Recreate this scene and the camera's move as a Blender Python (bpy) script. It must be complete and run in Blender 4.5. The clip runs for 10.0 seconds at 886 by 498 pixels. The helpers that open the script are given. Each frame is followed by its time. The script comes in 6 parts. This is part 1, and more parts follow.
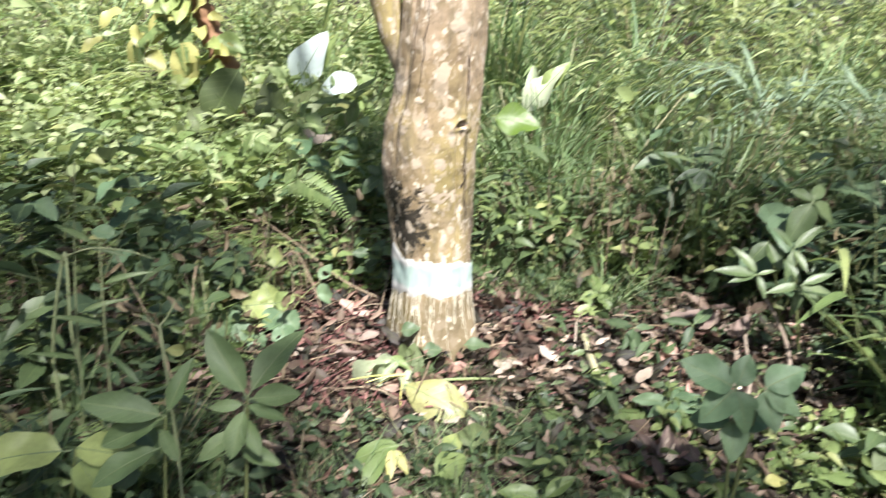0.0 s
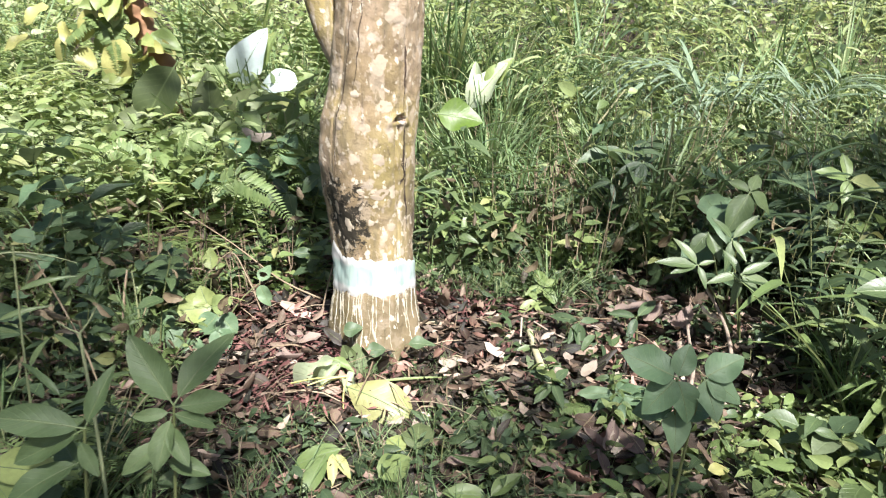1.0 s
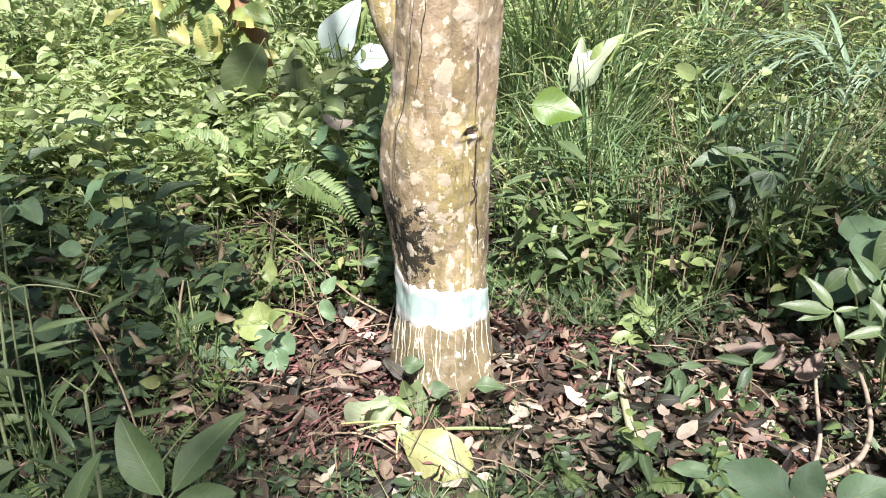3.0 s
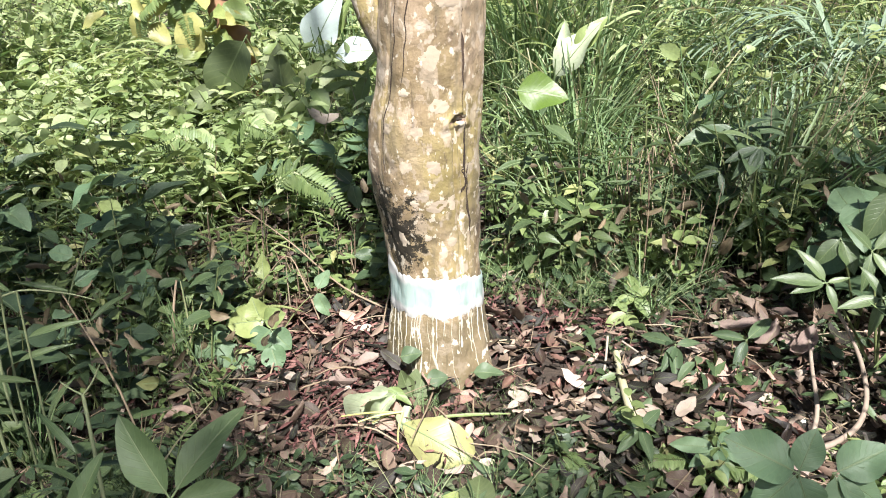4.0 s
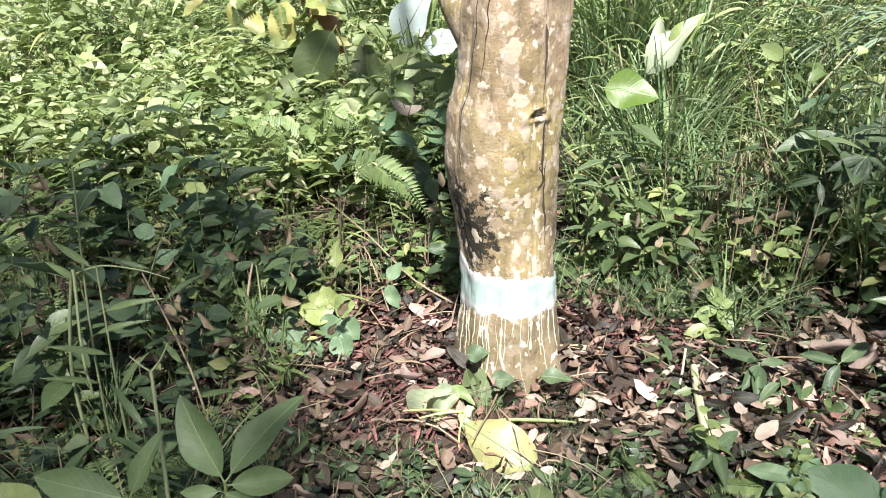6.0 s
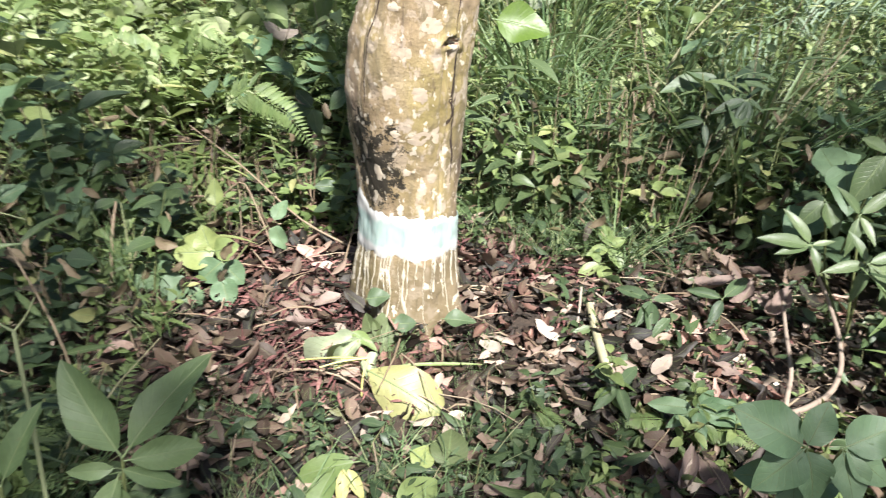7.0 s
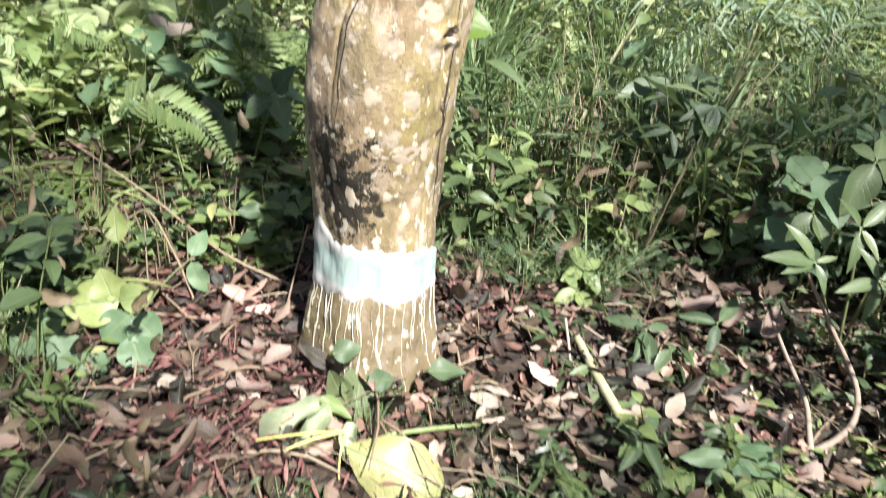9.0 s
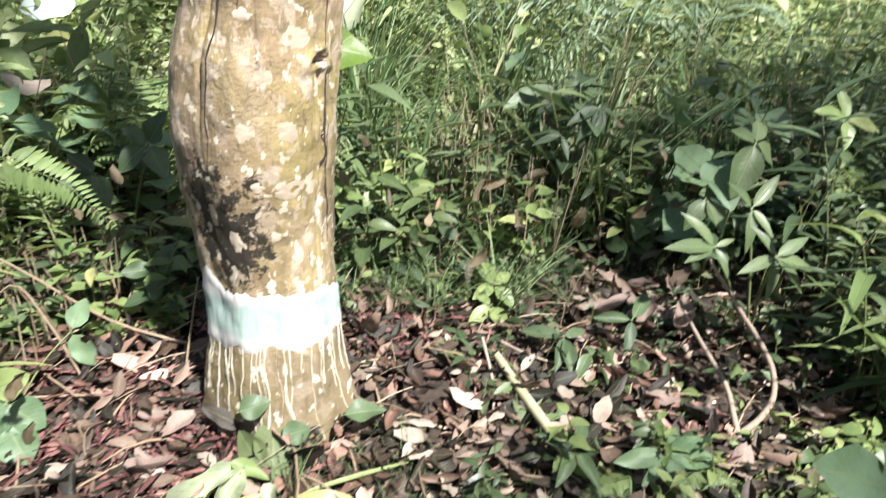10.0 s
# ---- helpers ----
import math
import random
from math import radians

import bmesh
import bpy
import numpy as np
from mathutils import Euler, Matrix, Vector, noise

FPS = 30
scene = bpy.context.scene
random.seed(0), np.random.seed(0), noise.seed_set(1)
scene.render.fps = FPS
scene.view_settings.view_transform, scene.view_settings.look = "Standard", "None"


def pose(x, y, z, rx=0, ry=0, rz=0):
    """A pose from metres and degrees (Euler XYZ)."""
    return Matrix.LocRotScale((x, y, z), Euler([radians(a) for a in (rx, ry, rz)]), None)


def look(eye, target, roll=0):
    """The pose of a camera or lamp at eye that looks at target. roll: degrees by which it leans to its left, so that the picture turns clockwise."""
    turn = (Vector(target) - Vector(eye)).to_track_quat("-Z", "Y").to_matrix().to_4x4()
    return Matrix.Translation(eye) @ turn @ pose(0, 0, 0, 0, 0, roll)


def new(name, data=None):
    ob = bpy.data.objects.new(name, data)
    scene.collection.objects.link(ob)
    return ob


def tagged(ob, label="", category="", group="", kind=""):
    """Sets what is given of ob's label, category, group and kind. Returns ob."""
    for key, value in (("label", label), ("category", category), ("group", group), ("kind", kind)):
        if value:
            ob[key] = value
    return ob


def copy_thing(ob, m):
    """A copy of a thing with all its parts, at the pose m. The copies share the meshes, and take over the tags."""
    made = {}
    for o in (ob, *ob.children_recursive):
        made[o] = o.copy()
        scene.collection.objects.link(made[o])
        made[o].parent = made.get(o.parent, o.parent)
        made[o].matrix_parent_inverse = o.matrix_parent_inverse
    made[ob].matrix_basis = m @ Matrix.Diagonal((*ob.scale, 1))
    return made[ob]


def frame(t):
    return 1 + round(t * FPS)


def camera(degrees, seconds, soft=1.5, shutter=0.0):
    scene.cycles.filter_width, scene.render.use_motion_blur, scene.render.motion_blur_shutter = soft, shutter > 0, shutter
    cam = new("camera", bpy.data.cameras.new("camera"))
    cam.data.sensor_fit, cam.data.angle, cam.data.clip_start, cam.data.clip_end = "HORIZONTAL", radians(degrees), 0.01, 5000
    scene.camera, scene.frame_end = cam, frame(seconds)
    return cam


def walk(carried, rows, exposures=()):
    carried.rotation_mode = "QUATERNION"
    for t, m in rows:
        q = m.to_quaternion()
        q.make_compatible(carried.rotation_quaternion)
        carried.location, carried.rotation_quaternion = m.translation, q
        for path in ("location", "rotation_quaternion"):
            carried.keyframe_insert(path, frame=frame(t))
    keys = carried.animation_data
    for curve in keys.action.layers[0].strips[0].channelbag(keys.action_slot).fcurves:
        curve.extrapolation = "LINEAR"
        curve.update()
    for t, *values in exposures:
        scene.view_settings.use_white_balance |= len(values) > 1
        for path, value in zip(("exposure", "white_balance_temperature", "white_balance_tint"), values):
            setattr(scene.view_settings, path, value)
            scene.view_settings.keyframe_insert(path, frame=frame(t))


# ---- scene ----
cam = camera(63.4, 10.0, soft=1.0, shutter=0.4)
PATH = [
    (0, (0.157, -0.127, 1.146), (0.022, 1.780, 0.558), 0.6),
    (0.2, (0.165, -0.134, 1.147), (0.107, 1.793, 0.618), 1.4),
    (0.5, (0.175, -0.142, 1.148), (0.063, 1.789, 0.641), 1.4),
    (1, (0.189, -0.087, 1.123), (0.186, 1.826, 0.537), 0.5),
    (1.2, (0.205, -0.024, 1.119), (0.196, 1.883, 0.520), -0.1),
    (1.5, (0.229, 0.080, 1.118), (0.082, 1.986, 0.531), -2.1),
    (1.8, (0.249, 0.171, 1.169), (-0.054, 2.041, 0.521), 0.9),
    (2, (0.261, 0.211, 1.215), (-0.054, 2.054, 0.506), 2.9),
    (2.2, (0.257, 0.238, 1.221), (-0.046, 2.088, 0.525), 0.5),
    (3.3, (0.286, 0.265, 1.225), (-0.022, 2.112, 0.523), -0.9),
    (3.5, (0.291, 0.260, 1.231), (-0.007, 2.119, 0.556), -1.8),
    (4, (0.272, 0.261, 1.213), (-0.011, 2.104, 0.490), -2.5),
    (4.2, (0.276, 0.265, 1.210), (0.005, 2.125, 0.532), -2.1),
    (4.5, (0.288, 0.272, 1.210), (-0.072, 2.111, 0.510), -1.6),
    (4.8, (0.297, 0.276, 1.207), (-0.147, 2.080, 0.466), -0.5),
    (5, (0.308, 0.277, 1.209), (-0.162, 2.086, 0.497), -0.6),
    (5.2, (0.331, 0.268, 1.213), (-0.147, 2.074, 0.499), -2.6),
    (6.3, (0.273, 0.313, 1.198), (-0.231, 2.107, 0.468), -1.6),
    (6.4, (0.265, 0.312, 1.194), (-0.132, 2.127, 0.454), -0.4),
    (6.5, (0.222, 0.303, 1.176), (-0.192, 2.092, 0.384), -2.2),
    (6.8, (0.168, 0.344, 1.168), (-0.059, 2.160, 0.361), 0.4),
    (7, (0.148, 0.384, 1.163), (0.057, 2.175, 0.279), 3.2),
    (7.2, (0.070, 0.405, 1.152), (0.078, 2.215, 0.298), 4.3),
    (7.5, (-0.049, 0.426, 1.135), (0.052, 2.176, 0.171), 5.5),
    (7.7, (-0.072, 0.444, 1.139), (0.076, 2.170, 0.142), 8.8),
    (8, (-0.099, 0.489, 1.115), (0.034, 2.272, 0.220), 5.1),
    (8.2, (-0.100, 0.537, 1.092), (0.050, 2.332, 0.221), 3.8),
    (8.5, (-0.100, 0.618, 1.065), (0.213, 2.373, 0.158), 5.8),
    (8.7, (-0.107, 0.659, 1.060), (0.234, 2.402, 0.143), 6.6),
    (9, (-0.122, 0.703, 1.062), (0.173, 2.495, 0.223), 6.1),
    (9.2, (-0.113, 0.723, 1.059), (0.211, 2.548, 0.306), 4.5),
    (9.5, (-0.092, 0.740, 1.051), (0.307, 2.550, 0.299), 0.5),
    (9.7, (-0.086, 0.747, 1.048), (0.357, 2.508, 0.209), -0.2),
    (10, (-0.083, 0.755, 1.039), (0.445, 2.530, 0.283), 1.4),
]
walk(cam, [(t, look(eye, target, roll)) for t, eye, target, roll in PATH], exposures=[(0.0, 1.63, 5950, 12), (1.5, 1.63, 5950, 12), (2.2, 1.58, 5950, 12), (7.0, 1.62, 5950, 12), (10.0, 1.66, 5950, 12)])

# ---------------------------------------------------------------- light
SUN_DIR = Vector((0.20, -0.585, 0.79)).normalized()
world = bpy.data.worlds.new("sky")
scene.world = world
world.use_nodes = True
wn = world.node_tree.nodes
sky = wn.new("ShaderNodeTexSky")
sky.sky_type = "NISHITA"
sky.sun_disc = False
sky.sun_elevation = math.asin(SUN_DIR.z)
sky.sun_rotation = math.atan2(SUN_DIR.x, SUN_DIR.y)
sky.air_density, sky.dust_density = 1.0, 2.5
world.node_tree.links.new(sky.outputs["Color"], wn["Background"].inputs["Color"])
wn["Background"].inputs["Strength"].default_value = 0.038
sun = new("sun", bpy.data.lights.new("sun", "SUN"))
sun.data.energy, sun.data.angle, sun.data.color = 5.0, radians(2.0), (1.0, 0.94, 0.84)
sun.matrix_world = look(SUN_DIR * 20, (0, 0, 0))

RNG = np.random.default_rng(7)


# ---------------------------------------------------------------- materials
class Nodes:
    """Small helper round a material's node tree."""

    def __init__(self, name):
        self.mat = bpy.data.materials.new(name)
        self.mat.use_nodes = True
        self.tree = self.mat.node_tree
        self.bsdf = self.tree.nodes["Principled BSDF"]
        self.out = self.tree.nodes["Material Output"]

    def add(self, kind, **settings):
        n = self.tree.nodes.new(kind)
        for key, value in settings.items():
            if key == "operation":
                n.operation = value
            elif key == "data_type":
                n.data_type = value
            elif key == "blend_type":
                n.blend_type = value
            elif key == "feature":
                n.feature = value
        return n

    def link(self, a, b):
        self.tree.links.new(a, b)

    def math(self, op, a, b=0.0, c=0.0):
        n = self.add("ShaderNodeMath", operation=op)
        for k, v in enumerate((a, b, c)):
            if isinstance(v, (int, float)):
                n.inputs[k].default_value = v
            else:
                self.link(v, n.inputs[k])
        return n.outputs[0]

    def smooth(self, value, low, high):
        n = self.add("ShaderNodeMapRange")
        n.interpolation_type = "SMOOTHSTEP"
        self.link(value, n.inputs["Value"])
        n.inputs["From Min"].default_value, n.inputs["From Max"].default_value = low, high
        return n.outputs["Result"]

    def mix(self, fac, a, b, blend="MIX"):
        n = self.add("ShaderNodeMix", data_type="RGBA", blend_type=blend)
        for k, v in ((0, fac), (6, a), (7, b)):
            if isinstance(v, (int, float)):
                n.inputs[k].default_value = v
            elif isinstance(v, tuple):
                n.inputs[k].default_value = (*v, 1.0)
            else:
                self.link(v, n.inputs[k])
        return n.outputs[2]

    def noise(self, vector, scale, detail=4.0, rough=0.6):
        n = self.add("ShaderNodeTexNoise")
        n.inputs["Scale"].default_value, n.inputs["Detail"].default_value, n.inputs["Roughness"].default_value = scale, detail, rough
        if vector is not None:
            self.link(vector, n.inputs["Vector"])
        return n.outputs["Fac"]

    def ramp(self, fac, stops):
        n = self.add("ShaderNodeValToRGB")
        r = n.color_ramp
        while len(r.elements) < len(stops):
            r.elements.new(0.5)
        for e, (p, c) in zip(r.elements, stops):
            e.position, e.color = p, (*c, 1.0)
        self.link(fac, n.inputs["Fac"])
        return n.outputs["Color"]

    def scaled(self, vector, sx, sy, sz):
        n = self.add("ShaderNodeMapping")
        n.inputs["Scale"].default_value = (sx, sy, sz)
        self.link(vector, n.inputs["Vector"])
        return n.outputs["Vector"]

    def coords(self):
        return self.add("ShaderNodeTexCoord").outputs["Object"]

    def bump(self, height, strength, distance=0.004):
        n = self.add("ShaderNodeBump")
        n.inputs["Strength"].default_value, n.inputs["Distance"].default_value = strength, distance
        self.link(height, n.inputs["Height"])
        self.link(n.outputs["Normal"], self.bsdf.inputs["Normal"])


def leaf_material(name, stops, shine=0.42, glow=0.35, single=False, vein=0.35, spots=0.25, spot_colour=(0.16, 0.11, 0.04), purple=0.0):
    """A leaf: colour by leaf, midrib and side veins along the blade, blemishes, light passing through."""
    m = Nodes(name)
    geo = m.add("ShaderNodeNewGeometry")
    if single:
        rnd = m.add("ShaderNodeObjectInfo").outputs["Random"]
    else:
        rnd = geo.outputs["Random Per Island"]
    col = m.ramp(rnd, stops)
    uv = m.add("ShaderNodeUVMap").outputs["UV"]
    sep = m.add("ShaderNodeSeparateXYZ")
    m.link(uv, sep.inputs[0])
    across = m.math("ABSOLUTE", m.math("SUBTRACT", sep.outputs[0], 0.5))
    rib = m.math("SUBTRACT", 1.0, m.smooth(across, 0.015, 0.05))
    side = m.math("FRACT", m.math("MULTIPLY", m.math("SUBTRACT", sep.outputs[1], m.math("MULTIPLY", across, 0.55)), 9.0))
    side = m.math("SUBTRACT", 1.0, m.smooth(m.math("ABSOLUTE", m.math("SUBTRACT", side, 0.5)), 0.03, 0.14))
    veins = m.math("MAXIMUM", rib, m.math("MULTIPLY", side, 0.45))
    light = m.mix(0.5, col, (0.30, 0.36, 0.14))
    col = m.mix(m.math("MULTIPLY", veins, vein), col, light)
    pos = geo.outputs["Position"]
    mott = m.noise(pos, 60.0, 3.0)
    col = m.mix(m.math("MULTIPLY", m.smooth(mott, 0.35, 0.75), 0.35), col, m.mix(0.5, col, (0.02, 0.035, 0.012)))
    if purple > 0:
        zone = m.smooth(m.noise(pos, 2.6, 2.0), 0.50, 0.60)
        col = m.mix(m.math("MULTIPLY", zone, purple), col, m.mix(1.0, col, (0.95, 0.60, 0.64), "MULTIPLY"))
    blotch = m.smooth(m.noise(pos, 140.0, 2.0), 0.66, 0.74)
    col = m.mix(m.math("MULTIPLY", blotch, spots), col, spot_colour)
    m.link(col, m.bsdf.inputs["Base Color"])
    m.link(m.math("ADD", shine - 0.08, m.math("MULTIPLY", mott, 0.2)), m.bsdf.inputs["Roughness"])
    m.bump(m.math("ADD", m.math("MULTIPLY", veins, -0.6), m.math("MULTIPLY", mott, 0.5)), 0.5, 0.002)
    if glow > 0:
        tr = m.add("ShaderNodeBsdfTranslucent")
        m.link(m.mix(0.45, col, m.mix(1.0, col, (1.0, 0.95, 0.35), "MULTIPLY")), tr.inputs["Color"])
        mx = m.add("ShaderNodeMixShader")
        mx.inputs[0].default_value = glow
        m.link(m.bsdf.outputs[0], mx.inputs[1])
        m.link(tr.outputs[0], mx.inputs[2])
        m.link(mx.outputs[0], m.out.inputs["Surface"])
    return m.mat


def plain_material(name, stops, rough=0.7, scale=40.0, stretch=(1, 1, 1), bump=0.4, single=False):
    """Stems, twigs, paint: noise-driven colour with grain."""
    m = Nodes(name)
    geo = m.add("ShaderNodeNewGeometry")
    rnd = m.add("ShaderNodeObjectInfo").outputs["Random"] if single else geo.outputs["Random Per Island"]
    grain = m.noise(m.scaled(geo.outputs["Position"], *stretch), scale, 4.0)
    fac = m.math("ADD", m.math("MULTIPLY", rnd, 0.6), m.math("MULTIPLY", grain, 0.5))
    m.link(m.ramp(fac, stops), m.bsdf.inputs["Base Color"])
    m.bsdf.inputs["Roughness"].default_value = rough
    m.bump(grain, bump, 0.003)
    return m.mat


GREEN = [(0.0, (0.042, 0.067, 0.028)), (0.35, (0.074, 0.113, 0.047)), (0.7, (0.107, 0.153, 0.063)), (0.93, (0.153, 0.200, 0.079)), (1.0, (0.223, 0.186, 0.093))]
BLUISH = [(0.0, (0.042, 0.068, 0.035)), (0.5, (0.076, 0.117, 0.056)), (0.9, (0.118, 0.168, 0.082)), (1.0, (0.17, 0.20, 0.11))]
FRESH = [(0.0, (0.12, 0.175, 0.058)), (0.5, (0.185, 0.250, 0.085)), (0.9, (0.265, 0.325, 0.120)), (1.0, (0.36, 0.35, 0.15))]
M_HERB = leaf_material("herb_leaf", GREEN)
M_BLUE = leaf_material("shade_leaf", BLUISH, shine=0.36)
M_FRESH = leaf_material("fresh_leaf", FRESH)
# lightened leaf colour: the strong sun on the background is put into it
M_SUNLIT = leaf_material("sunlit_pale_leaf", [(0.0, (0.29, 0.37, 0.16)), (0.5, (0.42, 0.50, 0.24)), (1.0, (0.54, 0.59, 0.33))], glow=0.5)
M_PALM = leaf_material("palm_leaf", [(0.0, (0.16, 0.23, 0.15)), (1.0, (0.28, 0.35, 0.24))], glow=0.3, vein=0.1, shine=0.32)
M_HERBONE = leaf_material("herb_leaf_single", GREEN, single=True)
M_SHADEONE = leaf_material("shade_leaf_single", BLUISH, shine=0.46, single=True, vein=0.14)
M_FRESHONE = leaf_material("fresh_leaf_single", FRESH, single=True)
M_YSTALK = plain_material("yellow_stalk", [(0.0, (0.36, 0.36, 0.10)), (1.0, (0.55, 0.50, 0.18))], 0.5, 60, single=True)
M_PALESTALK = plain_material("pale_stalk", [(0.0, (0.13, 0.16, 0.075)), (1.0, (0.24, 0.26, 0.13))], 0.6, 60, single=True)
M_GRASS = leaf_material("grass_blade", [(0.0, (0.108, 0.180, 0.072)), (0.55, (0.186, 0.276, 0.114)), (0.85, (0.264, 0.348, 0.156)), (1.0, (0.408, 0.360, 0.216))], vein=0.1, glow=0.35)
M_FERN = leaf_material("fern_leaf", [(0.0, (0.14, 0.205, 0.07)), (1.0, (0.23, 0.30, 0.11))], vein=0.2, glow=0.35)
M_SEEDLING = leaf_material("seedling_leaf", [(0.0, (0.085, 0.125, 0.052)), (0.6, (0.112, 0.158, 0.066)), (1.0, (0.150, 0.195, 0.085))], single=True, shine=0.38)
M_YELLOWGREEN = leaf_material("yellow_green_leaf", [(0.0, (0.21, 0.28, 0.10)), (1.0, (0.32, 0.37, 0.13))], single=True, glow=0.35, spots=0.3)
M_YELLOW = leaf_material("yellow_leaf", [(0.0, (0.38, 0.37, 0.13)), (1.0, (0.48, 0.45, 0.17))], single=True, glow=0.25, vein=0.5, spots=0.5)
M_WILTED = leaf_material("wilted_leaf", [(0.0, (0.295, 0.290, 0.115)), (1.0, (0.345, 0.335, 0.140))], single=True, glow=0.25, vein=0.5, spots=0.5)
M_PALE = leaf_material("pale_leaf", [(0.0, (0.54, 0.62, 0.60)), (1.0, (0.62, 0.69, 0.67))], single=True, glow=0.3, vein=0.3, shine=0.25, spots=0.2)
M_LIME = leaf_material("lime_leaf", [(0.0, (0.095, 0.158, 0.022)), (1.0, (0.135, 0.198, 0.032))], single=True, glow=0.3, spots=0.7, spot_colour=(0.027, 0.041, 0.011))
M_FALLEN = leaf_material("limp_leaf", [(0.0, (0.32, 0.38, 0.22)), (1.0, (0.48, 0.52, 0.36))], single=True, glow=0.2, vein=0.4, spots=0.5)
M_SOFT = leaf_material("soft_leaf", [(0.0, (0.10, 0.17, 0.085)), (1.0, (0.18, 0.26, 0.14))], single=True, glow=0.3, vein=0.25, shine=0.5)
M_NEAR = leaf_material("seedling_leaf_soft", [(0.0, (0.094, 0.143, 0.057)), (1.0, (0.143, 0.197, 0.084))], single=True, glow=0.3, vein=0.22, shine=0.52)
M_TORN = leaf_material("torn_leaf_end", [(0.0, (0.60, 0.56, 0.40)), (1.0, (0.70, 0.66, 0.50))], single=True, glow=0.2, vein=0.2, spots=0.5)
M_RIB = plain_material("leaf_rib", [(0.0, (0.085, 0.125, 0.050)), (1.0, (0.16, 0.20, 0.085))], 0.5, 60, single=True)
M_DARK = leaf_material("dark_leaf", [(0.0, (0.060, 0.090, 0.030)), (1.0, (0.115, 0.135, 0.055))], single=True, shine=0.6, glow=0.2, spots=0.6, spot_colour=(0.03, 0.025, 0.012))
M_DEAD = leaf_material("dead_leaf", [(0.0, (0.006, 0.004, 0.003)), (0.34, (0.024, 0.015, 0.011)), (0.56, (0.078, 0.049, 0.035)), (0.78, (0.170, 0.113, 0.082)), (0.92, (0.280, 0.200, 0.150)), (1.0, (0.440, 0.345, 0.272))],
                       shine=0.6, glow=0.08, vein=0.3, spots=0.6, spot_colour=(0.016, 0.010, 0.006), purple=0.6)
M_DEADPALE = leaf_material("bleached_dead_leaf", [(0.0, (0.225, 0.167, 0.128)), (1.0, (0.415, 0.340, 0.278))], single=True, shine=0.6, glow=0.1, vein=0.4, spots=0.7, spot_colour=(0.084, 0.049, 0.032))
M_DEADBROWN = leaf_material("brown_dead_leaf", [(0.0, (0.130, 0.086, 0.072)), (1.0, (0.248, 0.179, 0.151))], single=True, shine=0.7, glow=0.08, vein=0.4, spots=0.8, spot_colour=(0.034, 0.021, 0.014))
M_WITHER = leaf_material("withered_leaf", [(0.0, (0.035, 0.024, 0.014)), (0.5, (0.10, 0.072, 0.040)), (1.0, (0.22, 0.165, 0.10))], shine=0.6, glow=0.1, vein=0.3, spots=0.5, spot_colour=(0.03, 0.02, 0.012))
M_STEM = plain_material("green_stem", [(0.0, (0.06, 0.08, 0.03)), (0.6, (0.12, 0.14, 0.05)), (1.0, (0.20, 0.17, 0.08))], 0.6, 90)
M_DRY = plain_material("dry_stalk", [(0.0, (0.09, 0.060, 0.038)), (0.5, (0.20, 0.145, 0.09)), (1.0, (0.36, 0.29, 0.20))], 0.75, 120, (1, 1, 0.2))
M_STRIP = plain_material("bark_shred", [(0.0, (0.030, 0.012, 0.011)), (0.45, (0.100, 0.037, 0.033)), (0.8, (0.189, 0.087, 0.073)), (1.0, (0.331, 0.203, 0.165))], 0.8, 120)
M_ROOT = plain_material("root_bark", [(0.0, (0.12, 0.085, 0.062)), (0.5, (0.24, 0.185, 0.14)), (1.0, (0.40, 0.34, 0.27))], 0.8, 60, single=True)
M_GREENSTICK = plain_material("mossy_stick", [(0.0, (0.144, 0.130, 0.043)), (0.5, (0.274, 0.252, 0.094)), (1.0, (0.432, 0.396, 0.274))], 0.7, 45, single=True)


def soil_material():
    m = Nodes("forest_soil")
    co = m.coords()
    big, mid, fine = m.noise(co, 2.2, 3.0), m.noise(co, 17.0, 5.0), m.noise(co, 90.0, 5.0, 0.7)
    fac = m.math("ADD", m.math("MULTIPLY", big, 0.4), m.math("ADD", m.math("MULTIPLY", mid, 0.35), m.math("MULTIPLY", fine, 0.35)))
    m.link(m.ramp(fac, [(0.3, (0.014, 0.010, 0.007)), (0.5, (0.036, 0.025, 0.017)), (0.65, (0.075, 0.051, 0.034)), (0.8, (0.14, 0.10, 0.066))]), m.bsdf.inputs["Base Color"])
    m.bsdf.inputs["Roughness"].default_value = 0.9
    m.bump(m.math("ADD", mid, fine), 0.9, 0.012)
    return m.mat


